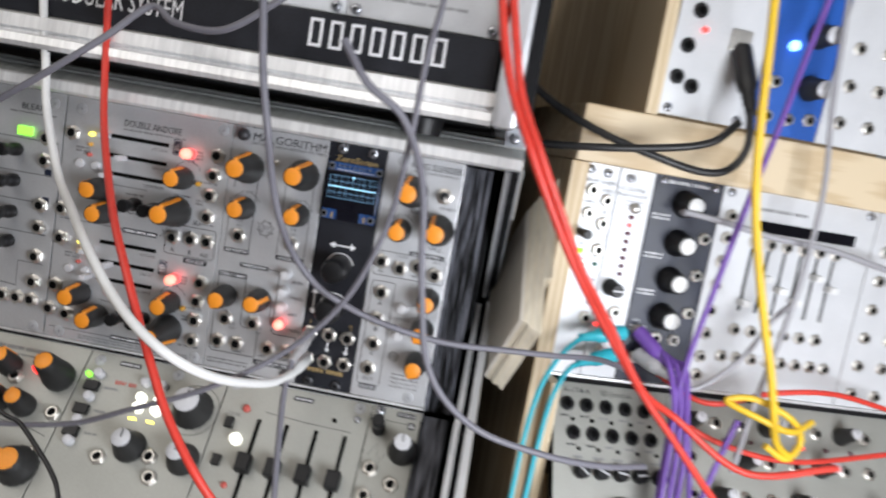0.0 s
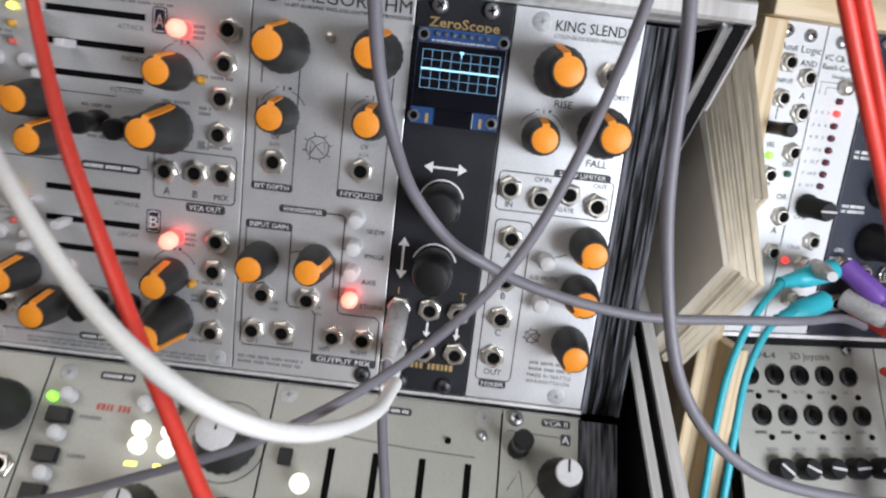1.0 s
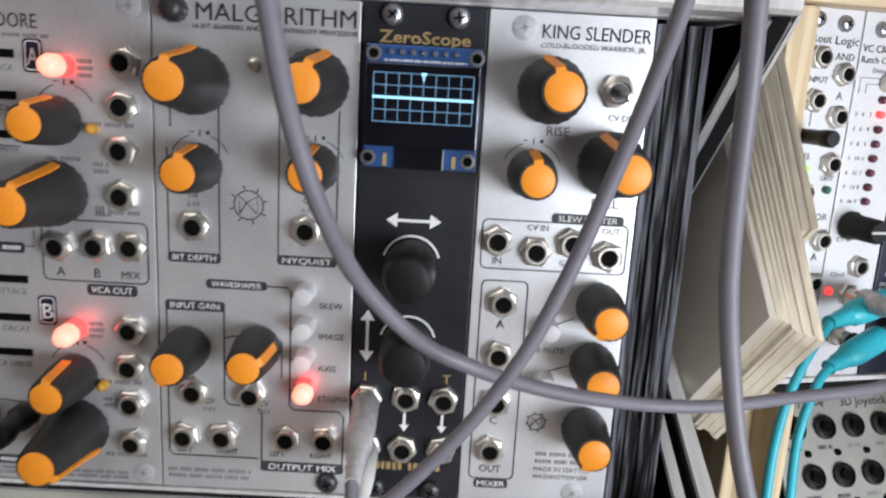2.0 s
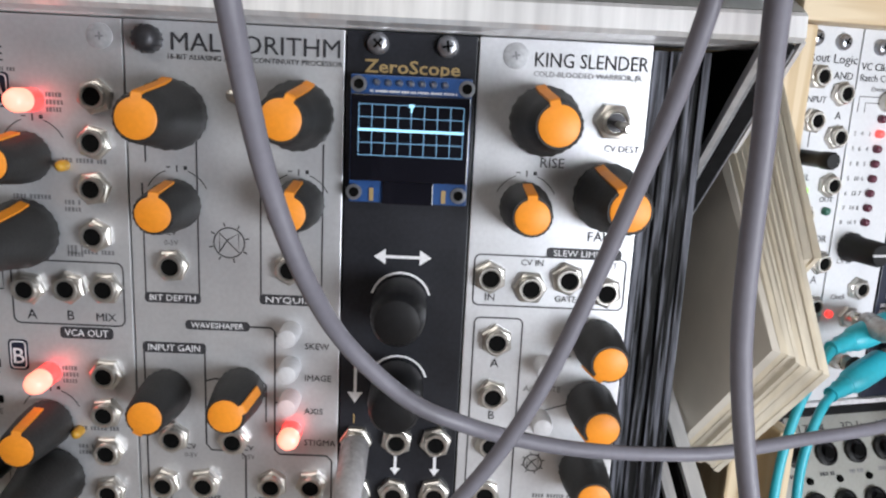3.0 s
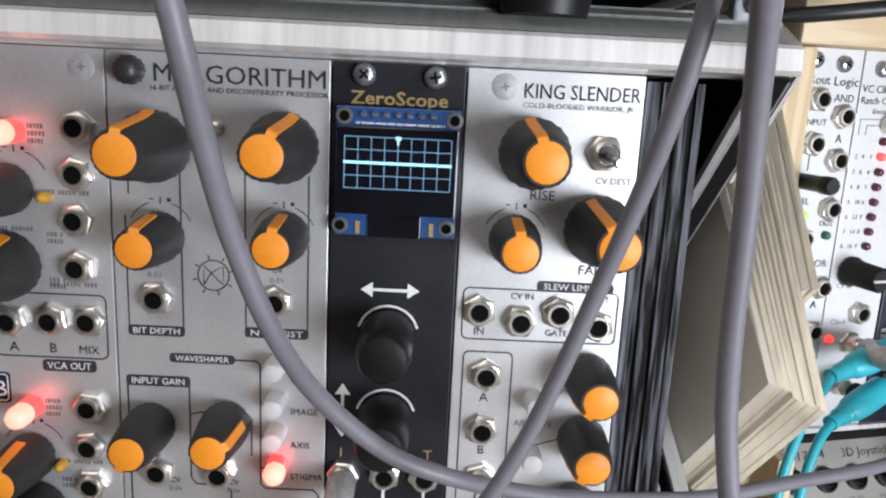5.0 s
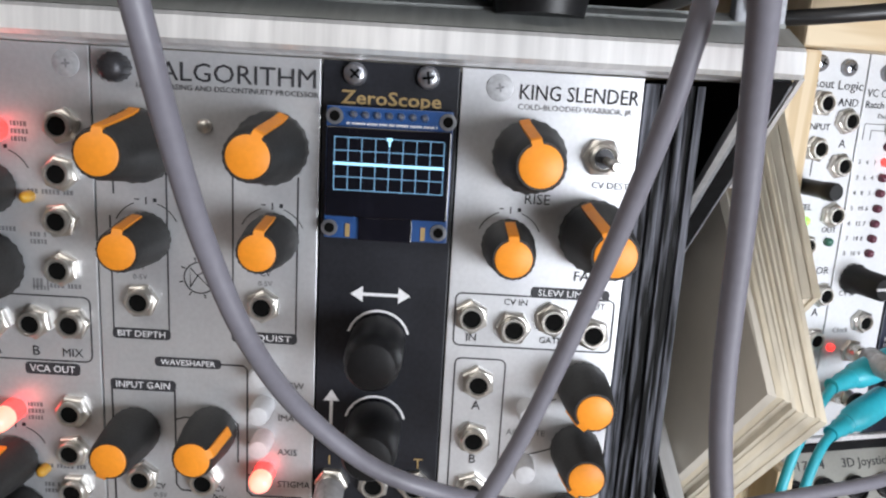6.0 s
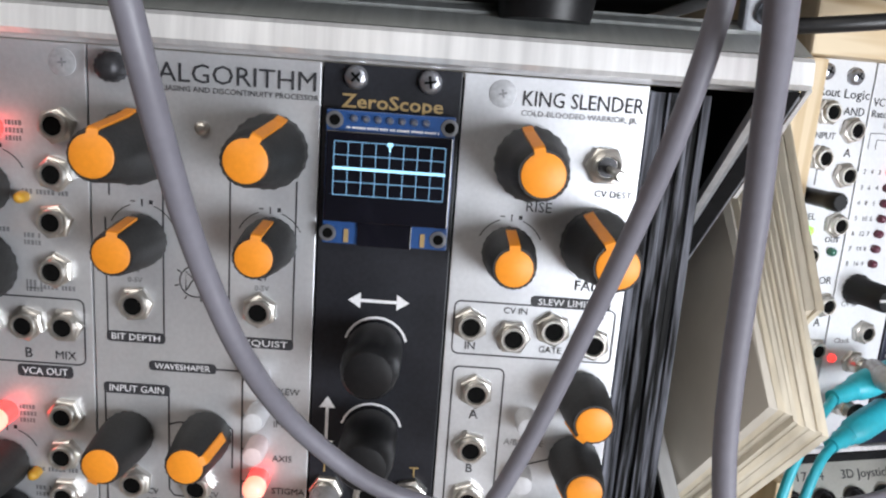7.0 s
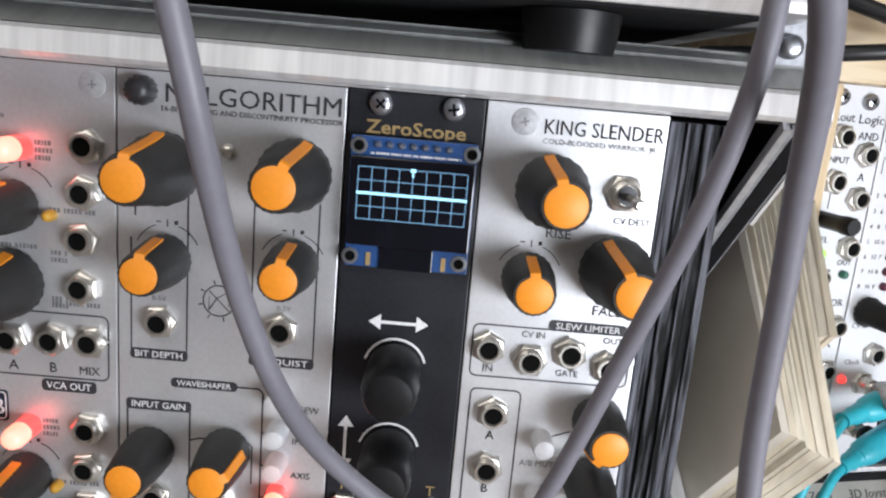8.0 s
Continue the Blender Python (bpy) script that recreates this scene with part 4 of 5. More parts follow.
button(o3, o3_x(-20.5), H - 32.8, WHITE_LIT, 3.0, 4.5, "push button lit white")
letters("CYCLE", o3_x(-26), H - 20.4, 1.7, GREY_INK, o3, "CENTER")
tag_plate(o3, o3_x(2), H - 6.2, o3_x(13), H - 3.6)
part("printed_line", stroke([(o3_x(-10), H - 15.5), (o3_x(12), H - 17), (o3_x(36), H - 17.5)], 0.3), INK, o3)
dome(o3, o3_x(26.4), H - 13, HOLE, 1.1, "indicator", 1.5), dome(o3, o3_x(38), H - 10, SCREW, 1.8, "stud", 1.5)
screw(o3, o3_x(-30), H - 3.6, "flat"), screw(o3, o3_x(38), H - 3.6, "flat")

o4 = low_module("amplifier_module", 44.4, 71.1, CREAM, "cream amplifier module with a pale capped knob")
screw(o4, 4.6, H - 2.8), tag_plate(o4, 13.6, H - 4.2, 23.6, H - 1.4, "VCA II")
o = part("trim_knob", STEM, PLASTIC, o4, "small black plastic trim knob")
o.matrix_basis = at(5.8, 0, H - 13)
grey_knob(o4, 20.5, H - 22, 6.0, 4.3)
part("channel_tab", plate(round_box(20.4, H - 10, 23.8, H - 6.2, 0.4), 0, 0.15), INK, o4)
letters("A", 22.1, H - 9.4, 2.6, WHITE_INK, o4, "CENTER", None, 0.24)
bm = stroke([(2, H - 7), (24, H - 7.6)], 0.3)
stroke([(3, H - 27), (7, H - 20), (9, H - 30), (15, H - 21)], 0.3, bm)
part("printed_line", bm, INK, o4)
for x, z in ((6, -34), (6, -48), (18, -40)):
    jack(o4, x, H + z)

# ---- wooden case at the side ----
RIGHT = Matrix.Translation((0.1405, 0.0665, 1.0)) @ pose(0, 0, 0, 0, 0, 14)
RLOW = RIGHT @ Matrix.Translation((0, 0, 0.0098)) @ pose(0, 0, 0, -30)
RTOP = RIGHT @ Matrix.Translation((0, -0.006, 0.178)) @ pose(0, 0, 0, 4)
wc = thing("wooden_instrument_case", RIGHT @ Matrix.Translation((0, 0, -0.13)), "pale pine case holding three rows of modules", "rack case")
Z = 130.0
part("side_board", slab(-13, -2.2, -4, 300, 0, Z + 143, 1.0), PINE, wc, "pale pine side board")
part("divider_board", slab(-13, 420, -9, 300, Z + 143.4, Z + 176, 1.2), PINE_LONG, wc, "pale pine divider between the rows")
part("upper_side_board", slab(22, 30, -10, 300, Z + 176.2, Z + 330, 1.0), PINE, wc, "pine side board of the top box")
part("lower_trim", slab(-4, 2.5, -16, 30, 0, Z + 12, 1.0), PINE, wc)
part("back_board", slab(-13, 420, 295, 300, 0, Z + 330), PINE, wc)
part("row_rail", slab(-1, 420, -1.5, 6, Z + 12.9, Z + 14.6, 0.2), RAIL, wc)
# Black strip set slightly proud, painting the shade between the two rows.
part("groove_shade", slab(2.6, 420, -2.2, 6, Z + 9.8, Z + 12.7, 0.2), DARK, wc)
part("base_board", slab(-13, 420, -110, 160, 0, 8, 1.0), PINE, wc)


def row_r(a, b, name, material, label):
    return module(name, RIGHT, a, b, material, label, 128.5, 14.8)


O = -14.8
lg = row_r(-1.6, 18.6, "logic_module", WHITE_PANEL, "narrow white logic module with two columns of sockets")
for u, z in ((4, 127.5), (13.9, 122.5), (4.2, 113.5), (14, 108.5), (14.4, 92.6), (5.6, 82.6), (15.6, 66.0), (15.0, 50.6)):
    jack(lg, u + 1.0, z + O)
screw(lg, 1.8, 139.4 + O), screw(lg, 12.6, 138.6 + O)
letters("Rout", -1.0 + 1.6, 132.2 + O, 2.8, INK, lg, "LEFT", 7.6), letters("Logic", 8.2 + 1.6, 132.0 + O, 2.8, INK, lg, "LEFT", 9.2)
letters("AND", 13.8 + 1.0, 127 + O, 2.4, INK, lg, "CENTER"), letters("INPUT", 4.4 + 1.0, 119.4 + O, 2.0, INK, lg, "CENTER"), letters("A", 15, 114.2 + O, 2.6, INK, lg, "CENTER"), letters("SEL", 5.4, 94.0 + O, 2.0, INK, lg, "CENTER"), letters("OUT", 15.4, 86.8 + O, 1.8, INK, lg, "CENTER"), letters("OR", 15.6, 73 + O, 2.4, INK, lg, "CENTER"), letters("A", 15.4, 58.6 + O, 2.6, INK, lg, "CENTER")
dome(lg, 5.2, 90.6 + O, GREEN_LIT, 1.5, h=2.4, label="lit green indicator"), dome(lg, 15.6, 83.8 + O, DEEP_GREEN, 1.4, h=2.2)
o = part("lever_knob", smooth(mesh_of(turned([(2.6, 0.3), (2.6, 10), (2.9, 11), (2.9, 14.5), (2.4, 15.2)], 20, 0.05), "lever_knob", PLASTIC)), PLASTIC, lg, "small black knob")
o.matrix_basis = at(2.4, 0, 101.8 + O)
part("printed_line", stroke([(5.0, 110.5 + O), (5.0, 105 + O)], 0.35), INK, lg)

ck = row_r(18.8, 41.6, "clock_divider_module", WHITE_PANEL, "white clock module with a column of small indicators")
for i in range(8):
    dome(ck, 30.8 - 18.8, 115 - i * 5.0 + O, RED_LIT if i == 1 else PLUM, 1.35, h=2.2, label="small red indicator")
    for k, x in enumerate((20.8, 23.6, 26.6)):
        if i:
            letters(str((i + 1, 2 * (i + 1), i + 2)[k]), x - 18.8, 114.2 - i * 5.0 + O, 1.5, GREY_INK, ck)
screw(ck, 26 - 18.8, 137.8 + O)
letters("VC Clk Mult", 19.6 - 18.8, 130.4 + O, 2.4, INK, ck, "LEFT", 17), letters("Ratch Control", 19.6 - 18.8, 126.9 + O, 2.2, INK, ck, "LEFT", 18), letters("Divider Select", 25 - 18.8, 123.8 + O, 1.5, GREY_INK, ck)
jack(ck, 32.6 - 18.8, 56.4 + O), jack(ck, 30.6 - 18.8, 46 + O), jack(ck, 28.2 - 18.8, 31 + O), dome(ck, 32 - 18.8, 120.6 + O, NICKEL, 3.2, "push_switch", 4)
bm = stroke([(20.8 - 18.8, 117 + O), (20.8 - 18.8, 122 + O), (29 - 18.8, 122 + O)], 0.25)
stroke([(23.6 - 18.8, 117 + O), (23.6 - 18.8, 120 + O), (29 - 18.8, 120 + O)], 0.25, bm)
part("printed_line", bm, INK, ck)
dome(ck, 22.2 - 18.8, 47.4 + O, RED_LIT, 1.3, h=1.6, label="lit red indicator"), letters("Clock", 22 - 18.8, 52.6 + O, 1.8, GREY_INK, ck), letters("CV In", 22 - 18.8, 65.4 + O, 1.8, GREY_INK, ck)
o = part("pointer_knob", smooth(mesh_of(turned([(5.2, 0.4), (5.2, 2), (4.4, 3), (4.2, 13.5), (3.6, 14.2)], 30, 0.06), "pointer_knob", PLASTIC), 45), PLASTIC, ck, "black pointer knob with a grey line")
o.matrix_basis = at(26.4 - 18.8, 0, 71.4 + O)
part("pointer", slab(-3.6, 3.6, -14.6, -14.1, -0.4, 0.4), CLEAR, o)

nv = row_r(42.2, 86.4, "navy_filter_module", NAVY, "dark navy module with black knobs and white caps")
for z in (128, 104, 81, 58):
    k = part("knob", smooth(mesh_of(turned([(8.4, 0.5), (8.4, 2), (7.2, 4), (6.4, 14), (5.9, 14.8)], 36, 0.04), "knob", PLASTIC), 45), PLASTIC, nv, "black knob with a white cap")
    k.matrix_basis = at(21, 0, z + O)
    part("cap", smooth(mesh_of(turned([(4.9, 14.6), (4.9, 15.4), (4.4, 15.8)], 26), "cap", WHITE_CABLE)), WHITE_CABLE, k, "white cap")
    for x in (36, 40):
        bars(x - 34, x - 26, z - 9 + O, 1.3, WHITE_INK, nv, 2, 2.2, 2, int(z + x))
for u, z in ((8, 47), (20, 44), (32, 44), (9, 30), (22, 28), (35, 28), (38, 62), (38, 86), (38, 109)):
    jack(nv, u, z + O)
bars(6, 36, 139 + O, 2.0, WHITE_INK, nv, words=3, seed=7), letters("CV1", 3.5, 52.5 + O, 1.8, WHITE_INK, nv), letters("CV2", 15.5, 52.0 + O, 1.8, WHITE_INK, nv)
screw(nv, 5, 140 + O), screw(nv, 39, 140 + O)

sl = row_r(86.8, 196, "slider_bank_module", WHITE_PANEL, "white module with sliders and many sockets")
part("display_strip", slab(26, 96, -0.6, 0, 119 + O, 126 + O, 0.3), GLASS, sl, "long black window strip")
for i in range(6):
    part("slider_slot", slab(27 + i * 11.5 - 0.9, 27 + i * 11.5 + 0.9, -0.25, 0.3, 68 + O, 108 + O), HOLE, sl)
    o = part("slider_cap", smooth(mesh_of(slab(-2.6, 2.6, -8, -0.3, -2, 2, 0.6), "slider_cap", WHITE_CABLE)), WHITE_CABLE, sl, "white slider cap")
    o.matrix_basis = at(27 + i * 11.5, 0, 74 + (i * 17 % 23) + O)
    jack(sl, 27 + i * 11.5, 56 + O), jack(sl, 27 + i * 11.5, 112 + O)
for z in (126, 112, 97, 82, 66, 51, 36, 24):
    jack(sl, 8, z + O)
for i in range(8):
    jack(sl, 22 + i * 10.5, 38 + O)
screw(sl, 5, 140 + O), screw(sl, 103, 140 + O), bars(20, 60, 132 + O, 2.0, GREY_INK, sl, words=4, seed=3)
mx = row_r(196.4, 300, "mixer_module", WHITE_PANEL, "white module with sockets and grey knobs")
for i in range(5):
    for j in range(6):
        jack(mx, 10 + i * 18, 24 + j * 19 + O)

# joystick module, lower row, sloping
jy = module("joystick_module", RLOW, 3, 78, CREAM, "pale grey joystick module with rows of black sockets", 128.5, -128.5)
BUSH = smooth(mesh_of(turned([(4.3, 0), (4.3, 1.4), (3.4, 2.0), (3.2, 1.2)], 24), "socket", PLASTIC), 40)
for j, (z, u0) in enumerate(((-14.0, 8.5), (-31.0, 12.5))):
    for i in range(5):
        o = part("socket", BUSH, PLASTIC, jy, "black plastic socket")
        o.matrix_basis = at(u0 + i * 12.6, 0, H + z)
        part("hole", SOCKET, HOLE, o)
        bars(u0 + i * 12.6 - 4, u0 + i * 12.6 + 2, H + z - 7.6, 1.3, INK if i < 2 else GREY_INK, jy, words=1, seed=i + 5 * j)
        dome(jy, u0 + i * 12.6 + 3.6, H + z - 9, HOLE, 1.2, "indicator", 1.4)
for i in range(5):
    o = part("trim_knob", smooth(mesh_of(turned([(4.6, 0.3), (4.6, 6), (4.0, 7)], 24, 0.06), "trim_knob", PLASTIC)), PLASTIC, jy, "black trim knob")
    o.matrix_basis = at(17 + i * 12.4, 0, H - 53)
    part("pointer", slab(-3.4, 3.4, -7.3, -6.9, -0.5, 0.5), CLEAR, o).matrix_basis = pose(0, 0, 0, 0, 40 - i * 15, 0)
    bars(13 + i * 12.4, 20 + i * 12.4, H - 45.5, 1.3, GREY_INK, jy, words=1, seed=i)
letters("A-174-4", 6, H - 6.8, 3.0, INK, jy, "LEFT", 17), letters("3D Joystick", 30, H - 6.8, 3.0, INK, jy, "LEFT", 21)
screw(jy, 3.4, H - 2.2), screw(jy, 60, H - 2.2)
st = part("joystick_boot", smooth(mesh_of(turned([(20, 0), (20, 2), (16, 6), (8, 12), (6, 24), (7, 27), (5, 30)], 32), "joystick_boot", PLASTIC), 40), PLASTIC, jy, "black joystick boot")
st.matrix_basis = at(44, 0, H - 86)
j2 = module("patch_module", RLOW, 78.3, 240, CREAM, "pale grey module with grey knobs and sockets", 128.5, -128.5)
for i in range(8):
    for j in range(4):
        jack(j2, 14 + i * 18, H - 16 - j * 22) if (i + j) % 3 else grey_knob(j2, 14 + i * 18, H - 16 - j * 22, 4.6, 3.4)
    dome(j2, 20 + i * 18, H - 26, RED_LIT if i == 4 else PLUM, 1.2)
# upper row
tw = module("output_module", RTOP, 30.4, 88, WHITE_PANEL, "white module with a column of black sockets")
for x, z in ((7, 22), (17, 18), (9, 40), (12, 60), (7, 78)):
    o = part("socket", BUSH, PLASTIC, tw, "black plastic socket")
    o.matrix_basis = at(x, 0, z)
    part("hole", SOCKET, HOLE, o)
dome(tw, 17, 50, RED_LIT, 1.6, label="lit red indicator")
part("usb_port", slab(34, 46, -3, 0, 42, 54, 0.5), NICKEL, tw, "metal data port")
screw(tw, 6, 4), screw(tw, 50, 4)
tb = module("blue_module", RTOP, 88.4, 134, BLUE_PANEL, "bright blue module with white knobs and a blue light")
dome(tb, 16, 52, BLUE_LIT, 3.0, h=4, label="lit blue indicator")
for x, z in ((33, 30), (30, 60)):
    grey_knob(tb, x, z, 6, 5)
for x, z in ((10, 10), (24, 10), (38, 12), (10, 30)):
    jack(tb, x, z)
tx = module("pale_module", RTOP, 134.4, 230, WHITE_PANEL, "white module with sockets beside the blue one")
for i in range(4):
    for j in range(3):
        jack(tx, 12 + i * 20, 14 + j * 22)

# ---- stack of thin plywood sheets leaning between the cases, skewed to fit the view ----
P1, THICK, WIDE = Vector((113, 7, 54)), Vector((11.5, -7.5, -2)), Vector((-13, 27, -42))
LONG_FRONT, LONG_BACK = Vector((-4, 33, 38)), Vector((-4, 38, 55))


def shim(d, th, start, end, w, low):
    """A sheet of the stack, fanned to fit the view: d and th count across its thickness."""
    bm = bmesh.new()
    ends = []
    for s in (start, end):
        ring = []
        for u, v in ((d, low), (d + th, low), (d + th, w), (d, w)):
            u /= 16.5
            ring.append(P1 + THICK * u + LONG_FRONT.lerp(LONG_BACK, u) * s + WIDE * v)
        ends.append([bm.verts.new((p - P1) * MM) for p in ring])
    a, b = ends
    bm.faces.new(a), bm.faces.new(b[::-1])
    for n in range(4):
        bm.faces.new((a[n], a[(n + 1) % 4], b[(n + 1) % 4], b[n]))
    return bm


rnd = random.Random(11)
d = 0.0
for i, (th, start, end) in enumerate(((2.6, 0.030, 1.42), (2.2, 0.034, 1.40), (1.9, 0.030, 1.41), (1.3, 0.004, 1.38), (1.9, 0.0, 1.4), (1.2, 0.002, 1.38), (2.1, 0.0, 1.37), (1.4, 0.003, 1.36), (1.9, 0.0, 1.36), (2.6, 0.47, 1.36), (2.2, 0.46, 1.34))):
    sh = thing("thin_board", Matrix.Translation(P1 * MM + Vector((0, 0, 1.0))), "thin pale board of a leaning stack, skewed to fit the camera's view", "wood shim", "stack of wooden shims")
    part("board_body", shim(d, th, start, end, 1.0 + rnd.uniform(-0.02, 0.02), rnd.uniform(0.0, 0.012)), (PLY, PLY_DARK, PLY)[(i * 5 + 2) % 3] if i else PLY_FACE, sh)
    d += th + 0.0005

# ---- cables ----
patch_cable([(-13.5, -98.5, 201.1), (-10.2, -97.9, 176.8), (-7.2, -97.2, 153.5), (-3.2, -94.2, 131.8), (-2.0, -87.5, 117.3), (-0.5, -81.4, 105.2), (3.1, -75.9, 92.1), (8.5, -67.4, 78.9), (18.5, -60.7, 67.0), (28.3, -57.1, 61.3), (38.5, -51.5, 56.2), (51.4, -46.2, 51.9), (68.4, -38.1, 47.4), (84.9, -32.9, 45.7), (106.9, -23.9, 45.1), (132.1, -13.1, 44.3), (155.9, 6.8, 41.7), (176.3, 28.0, 34.1)], 1.5, GREY_CABLE, "long grey patch cable hanging in a loop",
            [((170, 62, 48), (166, 38, 49.5), PLUG_GREY)])
patch_cable([(55.8, -82.9, 197.1), (52.9, -87.7, 166.9), (52.2, -91.2, 136.5), (46.7, -77.5, 101.1), (33.6, -73.7, 66.2), (10.5, -73.6, 38.4), (-19.5, -78.0, 17.6), (-52.4, -74.5, 0.5), (-83.8, -65.3, -16.0), (-117.6, -59.0, -25.6), (-152.3, -54.4, -31.2), (-187.2, -50.5, -35.4)], 1.25, GREY_CABLE, "grey patch cable running down across the panels")
patch_cable([(25.5, -112.1, 168.9), (36.1, -111.0, 155.0), (50.6, -105.0, 144.4), (59.8, -88.5, 120.3), (65.1, -80.3, 80.8), (74.8, -81.1, 44.4), (96.9, -75.0, 22.6), (128.3, -65.3, 12.8), (157.9, -51.1, 7.1), (181.7, -33.3, 4.2)], 1.5, GREY_CABLE, "grey patch cable hanging close in front of the panels")
patch_cable([(-112.4, -22.5, 215.8), (-113.1, -21.8, 182.3), (-110.8, -23.1, 153.8), (-102.3, -34.6, 125.8), (-89.2, -51.8, 105.4), (-70.4, -75.8, 84.1), (-53.8, -92.7, 65.7), (-41.2, -102.0, 47.8), (-30.8, -107.7, 31.5), (-20.7, -113.9, 18.1), (-5.3, -119.1, 0.2), (11.9, -117.4, -20.8)], 1.75, RED_CABLE, "red patch cable hanging across the panels")
patch_cable([(-154.7, -13.0, 210.3), (-150.0, -15.4, 175.8), (-143.0, -19.7, 146.3), (-133.4, -29.7, 121.5), (-113.9, -47.3, 94.2), (-91.7, -71.7, 83.3), (-73.1, -91.8, 74.4), (-53.5, -105.7, 60.5), (-35.6, -115.3, 50.4), (-19.0, -116.2, 41.3), (-6.5, -99.9, 31.2), (4.1, -67.7, 21.6), (7.9, -39.1, 18.4)], 2.0, WHITE_CABLE, "thick white patch cable plugged into the black module", [((4.8, -2, 15.0), (5.5, -38, 16.3), WHITE_CABLE)])
for k in (0, 1):
    patch_cable([(76 + 5 * k, -48, 205), (81 + 5 * k, -50, 185), (88 + 4 * k, -51, 165), (99 + 4 * k, -56, 144), (113.5 + 4 * k, -51, 119), (131 + 3 * k, -42, 92), (152 + 3 * k, -27, 65), (176 + k, -16, 36), (198 + 2 * k, -10 + 8 * k, 13 + 8 * k), (226 + 14 * k, -4, -16 + 16 * k), (264 + 26 * k, 8, -50 + 58 * k)], 1.9, RED_CABLE, "red patch cable hanging beside the wooden case")
patch_cable([(4.4, -30, 22), (5.2, -40, 8), (9, -52, -10), (14, -66, -30), (22, -84, -55), (30, -100, -85)], 1.5, GREY_CABLE, "grey patch cable plugged into the black module", [((4.6, -2, 29.0), (4.5, -31, 21), PLUG_GREY)])
patch_cable([(-175, -30, 112), (-150, -45, 122), (-125, -50, 138), (-100, -45, 160), (-85, -35, 178), (-70, -40, 172), (-45, -45, 172), (-20, -45, 190), (-5, -40, 205)], 1.6, GREY_CABLE, "grey patch cable curling in front of the upper rail")
patch_cable([(-190, -46, -2), (-160, -52, -10), (-134, -57, -17), (-119, -60.5, -21.2), (-111.5, -61.8, -22.7), (-96, -69, -31.2), (-86, -74.3, -37.6), (-80, -79, -43), (-70, -90, -58), (-60, -104, -80)], 1.1, BLACK_CABLE, "thin black cable crossing the sloping modules")
# cables of the wooden case, in its own frame
def case_cable(points, radius, material, label, plugs=()):
    def put(p):
        return tuple(((RIGHT @ Vector((p[0] * MM, p[1] * MM, p[2] * MM))) - Vector((0, 0, 1.0))) / MM)
    return patch_cable([put(p) for p in points], radius, material, label, [(put(a), put(b), *rest) for a, b, *rest in plugs])


case_cable([(7, -20.5, 42.8), (-3, -25, 35), (-12, -29, 22), (-18, -33, 6), (-22, -38, -14), (-25, -44, -40), (-28, -50, -80)], 1.5, CYAN_CABLE, "bright cyan patch cable with an elbow plug", [((30.6, -1, 46), (30.6, -9, 46), NICKEL, 3.0), ((30.6, -8, 46), (30.6, -11, 46), BLACK_CABLE, 3.6), ((36, -13, 47.4), (6, -20.5, 42.5), CYAN_CABLE, 4.5)])
case_cable([(8, -22.5, 28), (1, -26, 24.5), (-5, -29, 15), (-9, -32, 4), (-13, -38, -14), (-17, -45, -40), (-22, -54, -80)], 1.5, CYAN_CABLE, "bright cyan patch cable with an elbow plug", [((28, -1, 31), (28, -9, 31), NICKEL, 3.0), ((28, -8, 31), (28, -11, 31), BLACK_CABLE, 3.6), ((34.5, -14, 34.4), (7, -22.5, 27.6), CYAN_CABLE, 4.5)])
case_cable([(62, -26, 32), (70, -32, 18), (78, -34, -4), (82, -40, -30), (84, -48, -60), (86, -56, -95)], 1.7, PURPLE_CABLE, "purple patch cable hanging from the navy module", [((48, -4, 48), (63, -26, 32), PURPLE_CABLE, 4.6)])
case_cable([(104, -36, 260), (98, -34, 220), (92, -34, 183), (82, -34, 130), (74, -34, 80), (68, -34, 40), (64, -38, 10), (62, -44, -30), (60, -52, -80)], 1.7, PURPLE_CABLE, "purple patch cable hanging in front of the white modules")
for k in range(3):
    case_cable([(58 + 5 * k, -14, 42 - 4 * k), (60 + 5 * k, -30, 34), (63 + 4 * k, -40, 12), (62 + 5 * k, -46, -14), (60 + 5 * k, -52, -45), (58 + 5 * k, -60, -90)], 1.8, PURPLE_CABLE, "purple patch cable bunched over the joystick module")
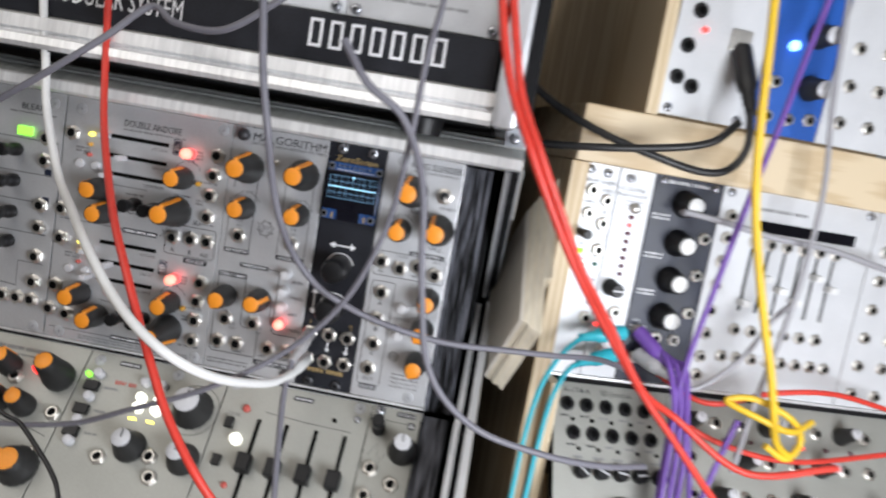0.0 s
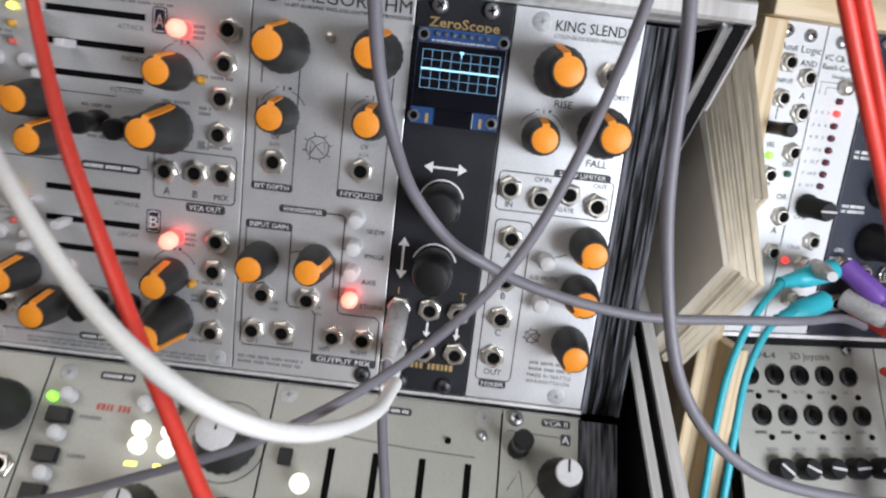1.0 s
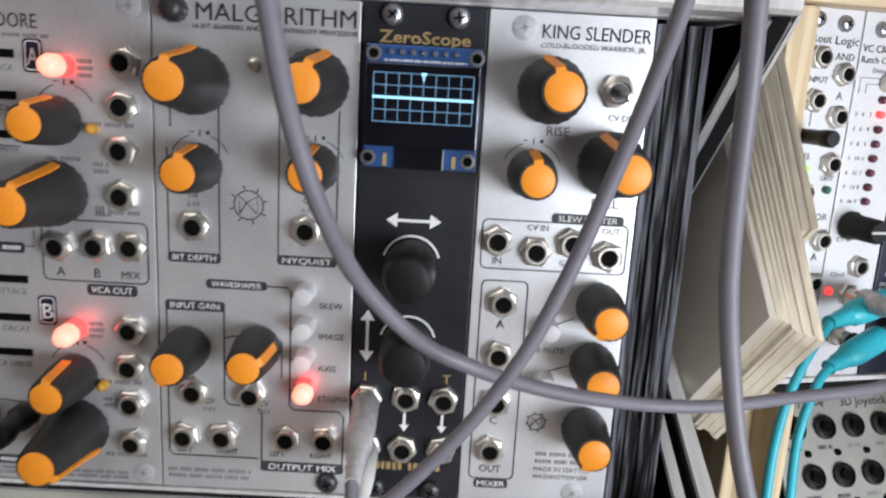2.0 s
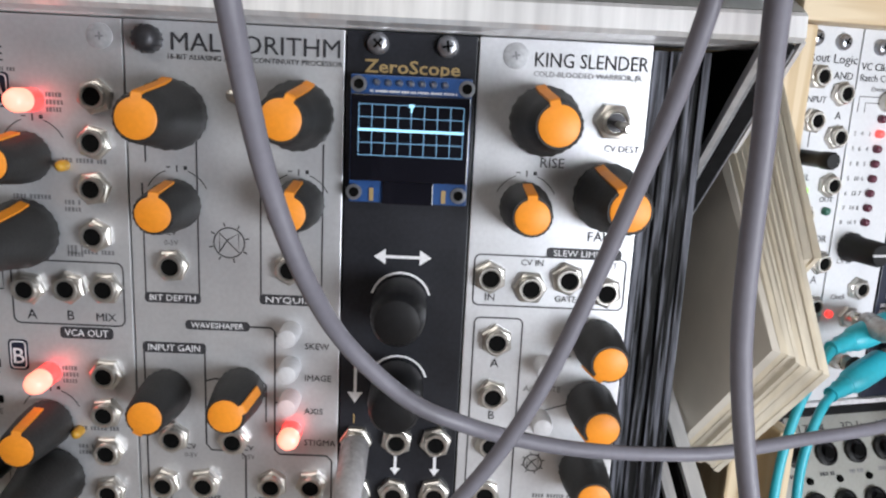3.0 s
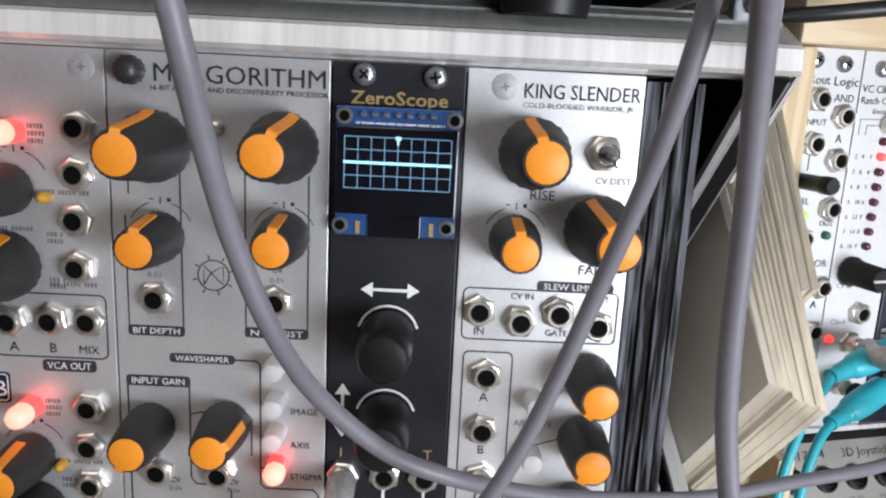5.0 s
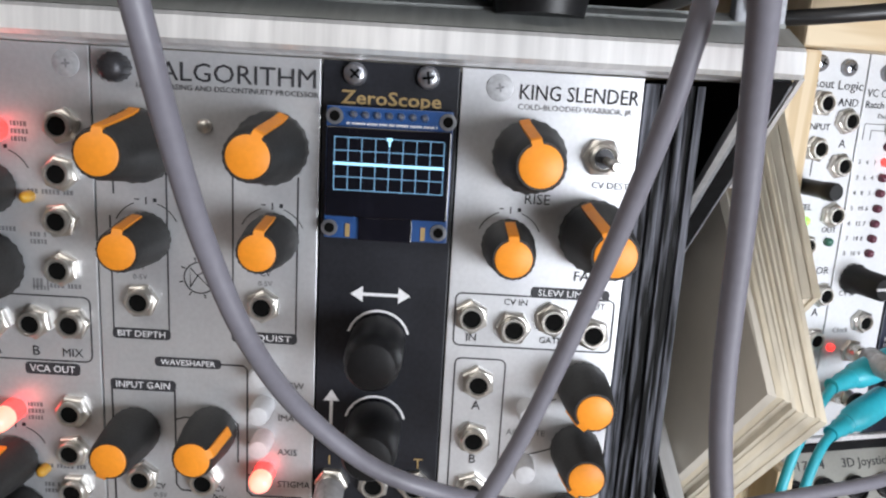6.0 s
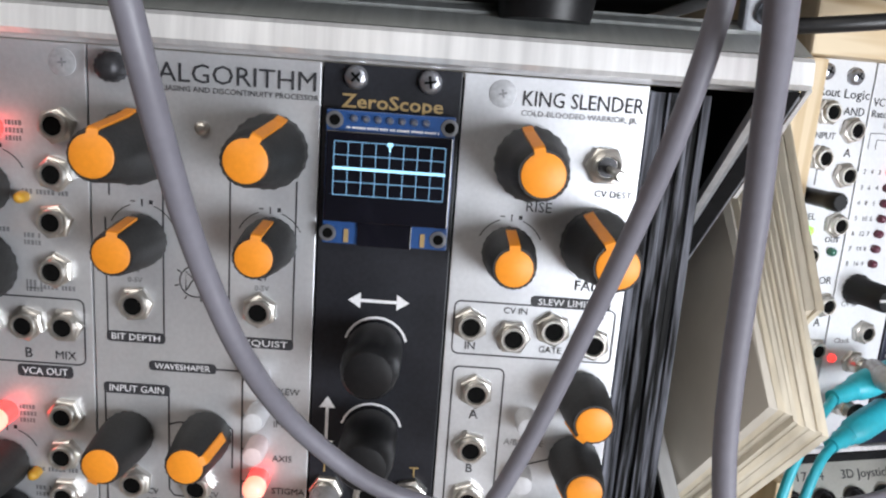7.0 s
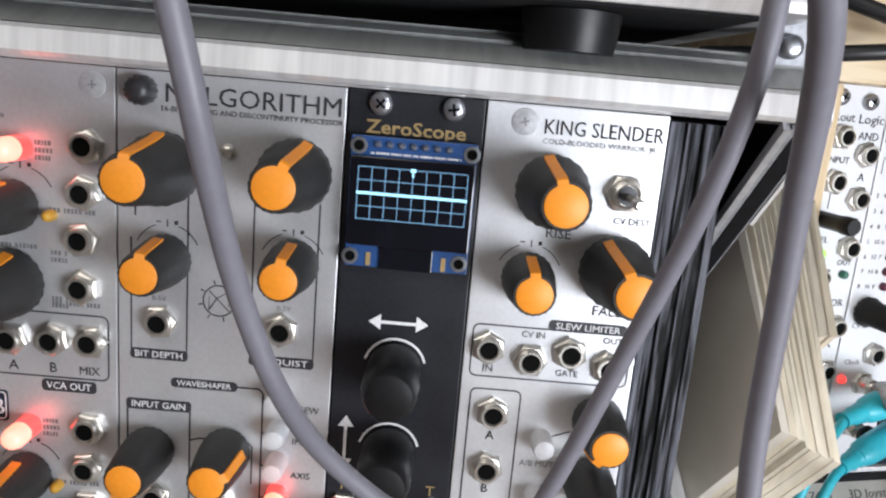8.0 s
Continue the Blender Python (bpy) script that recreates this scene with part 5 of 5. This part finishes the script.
case_cable([(104, -40, 10), (92, -46, -20), (84, -50, -50), (80, -56, -90)], 1.7, PURPLE_CABLE, "purple patch cable over the joystick module")
case_cable([(118, -30, 260), (122, -32, 200), (128, -34, 150), (126, -36, 100), (120, -38, 60), (112, -40, 20), (104, -46, -20)], 1.6, PALE_CABLE, "pale lilac patch cable hanging over the white modules")
case_cable([(50, -66, 260), (57, -64, 215), (63, -62, 176), (73, -56, 140), (85, -52, 108), (98, -50, 75), (110, -50, 45), (118, -50, 22), (126, -48, 2), (140, -44, -8)], 2.3, YELLOW_CABLE, "yellow patch cable hanging in front of the white modules")
case_cable([(152, -40, 14), (132, -50, 10), (112, -46, 15), (97, -36, 20), (112, -40, 24), (134, -46, 16), (146, -42, 2), (136, -46, -8), (122, -44, -2)], 2.0, YELLOW_CABLE, "yellow patch cable coiled over the sloping modules")
case_cable([(60, -1, 26), (90, -26, 14), (130, -30, 26), (170, -30, 30), (220, -24, 22)], 1.7, RED_CABLE, "dark red patch cable running along the rack")
case_cable([(62, -24, 8), (100, -30, -8), (150, -34, -14), (220, -30, -4)], 1.7, RED_CABLE, "red patch cable running along the rack")
case_cable([(56, -16, 124), (80, -22, 122), (110, -24, 118), (150, -24, 116), (200, -20, 108)], 1.9, PALE_CABLE, "pale grey patch cable plugged into the navy module", [((64, -1, 125), (58, -14, 124), PALE_CABLE)])
case_cable([(60, -30, 28), (76, -34, 24), (100, -34, 44), (118, -30, 70), (130, -26, 80)], 1.6, PALE_CABLE, "pale patch cable over the white module", [((50, -6, 34), (62, -32, 28), PLUG_GREY, 4.8)])
case_cable([(-46, 10, 185), (-30, -4, 172), (-8, -24, 160), (22, -34, 152), (50, -36, 148), (66, -36, 152), (74, -36, 166), (72, -34, 186)], 2.2, BLACK_CABLE, "black data cable with a moulded plug", [((72, -10, 222), (73, -34, 184), BLACK_CABLE, 6.0)])
case_cable([(-46, 6, 148), (-20, -22, 150), (20, -34, 156), (50, -38, 164), (66, -36, 178)], 2.2, BLACK_CABLE, "black power cable bundled by the pine divider")
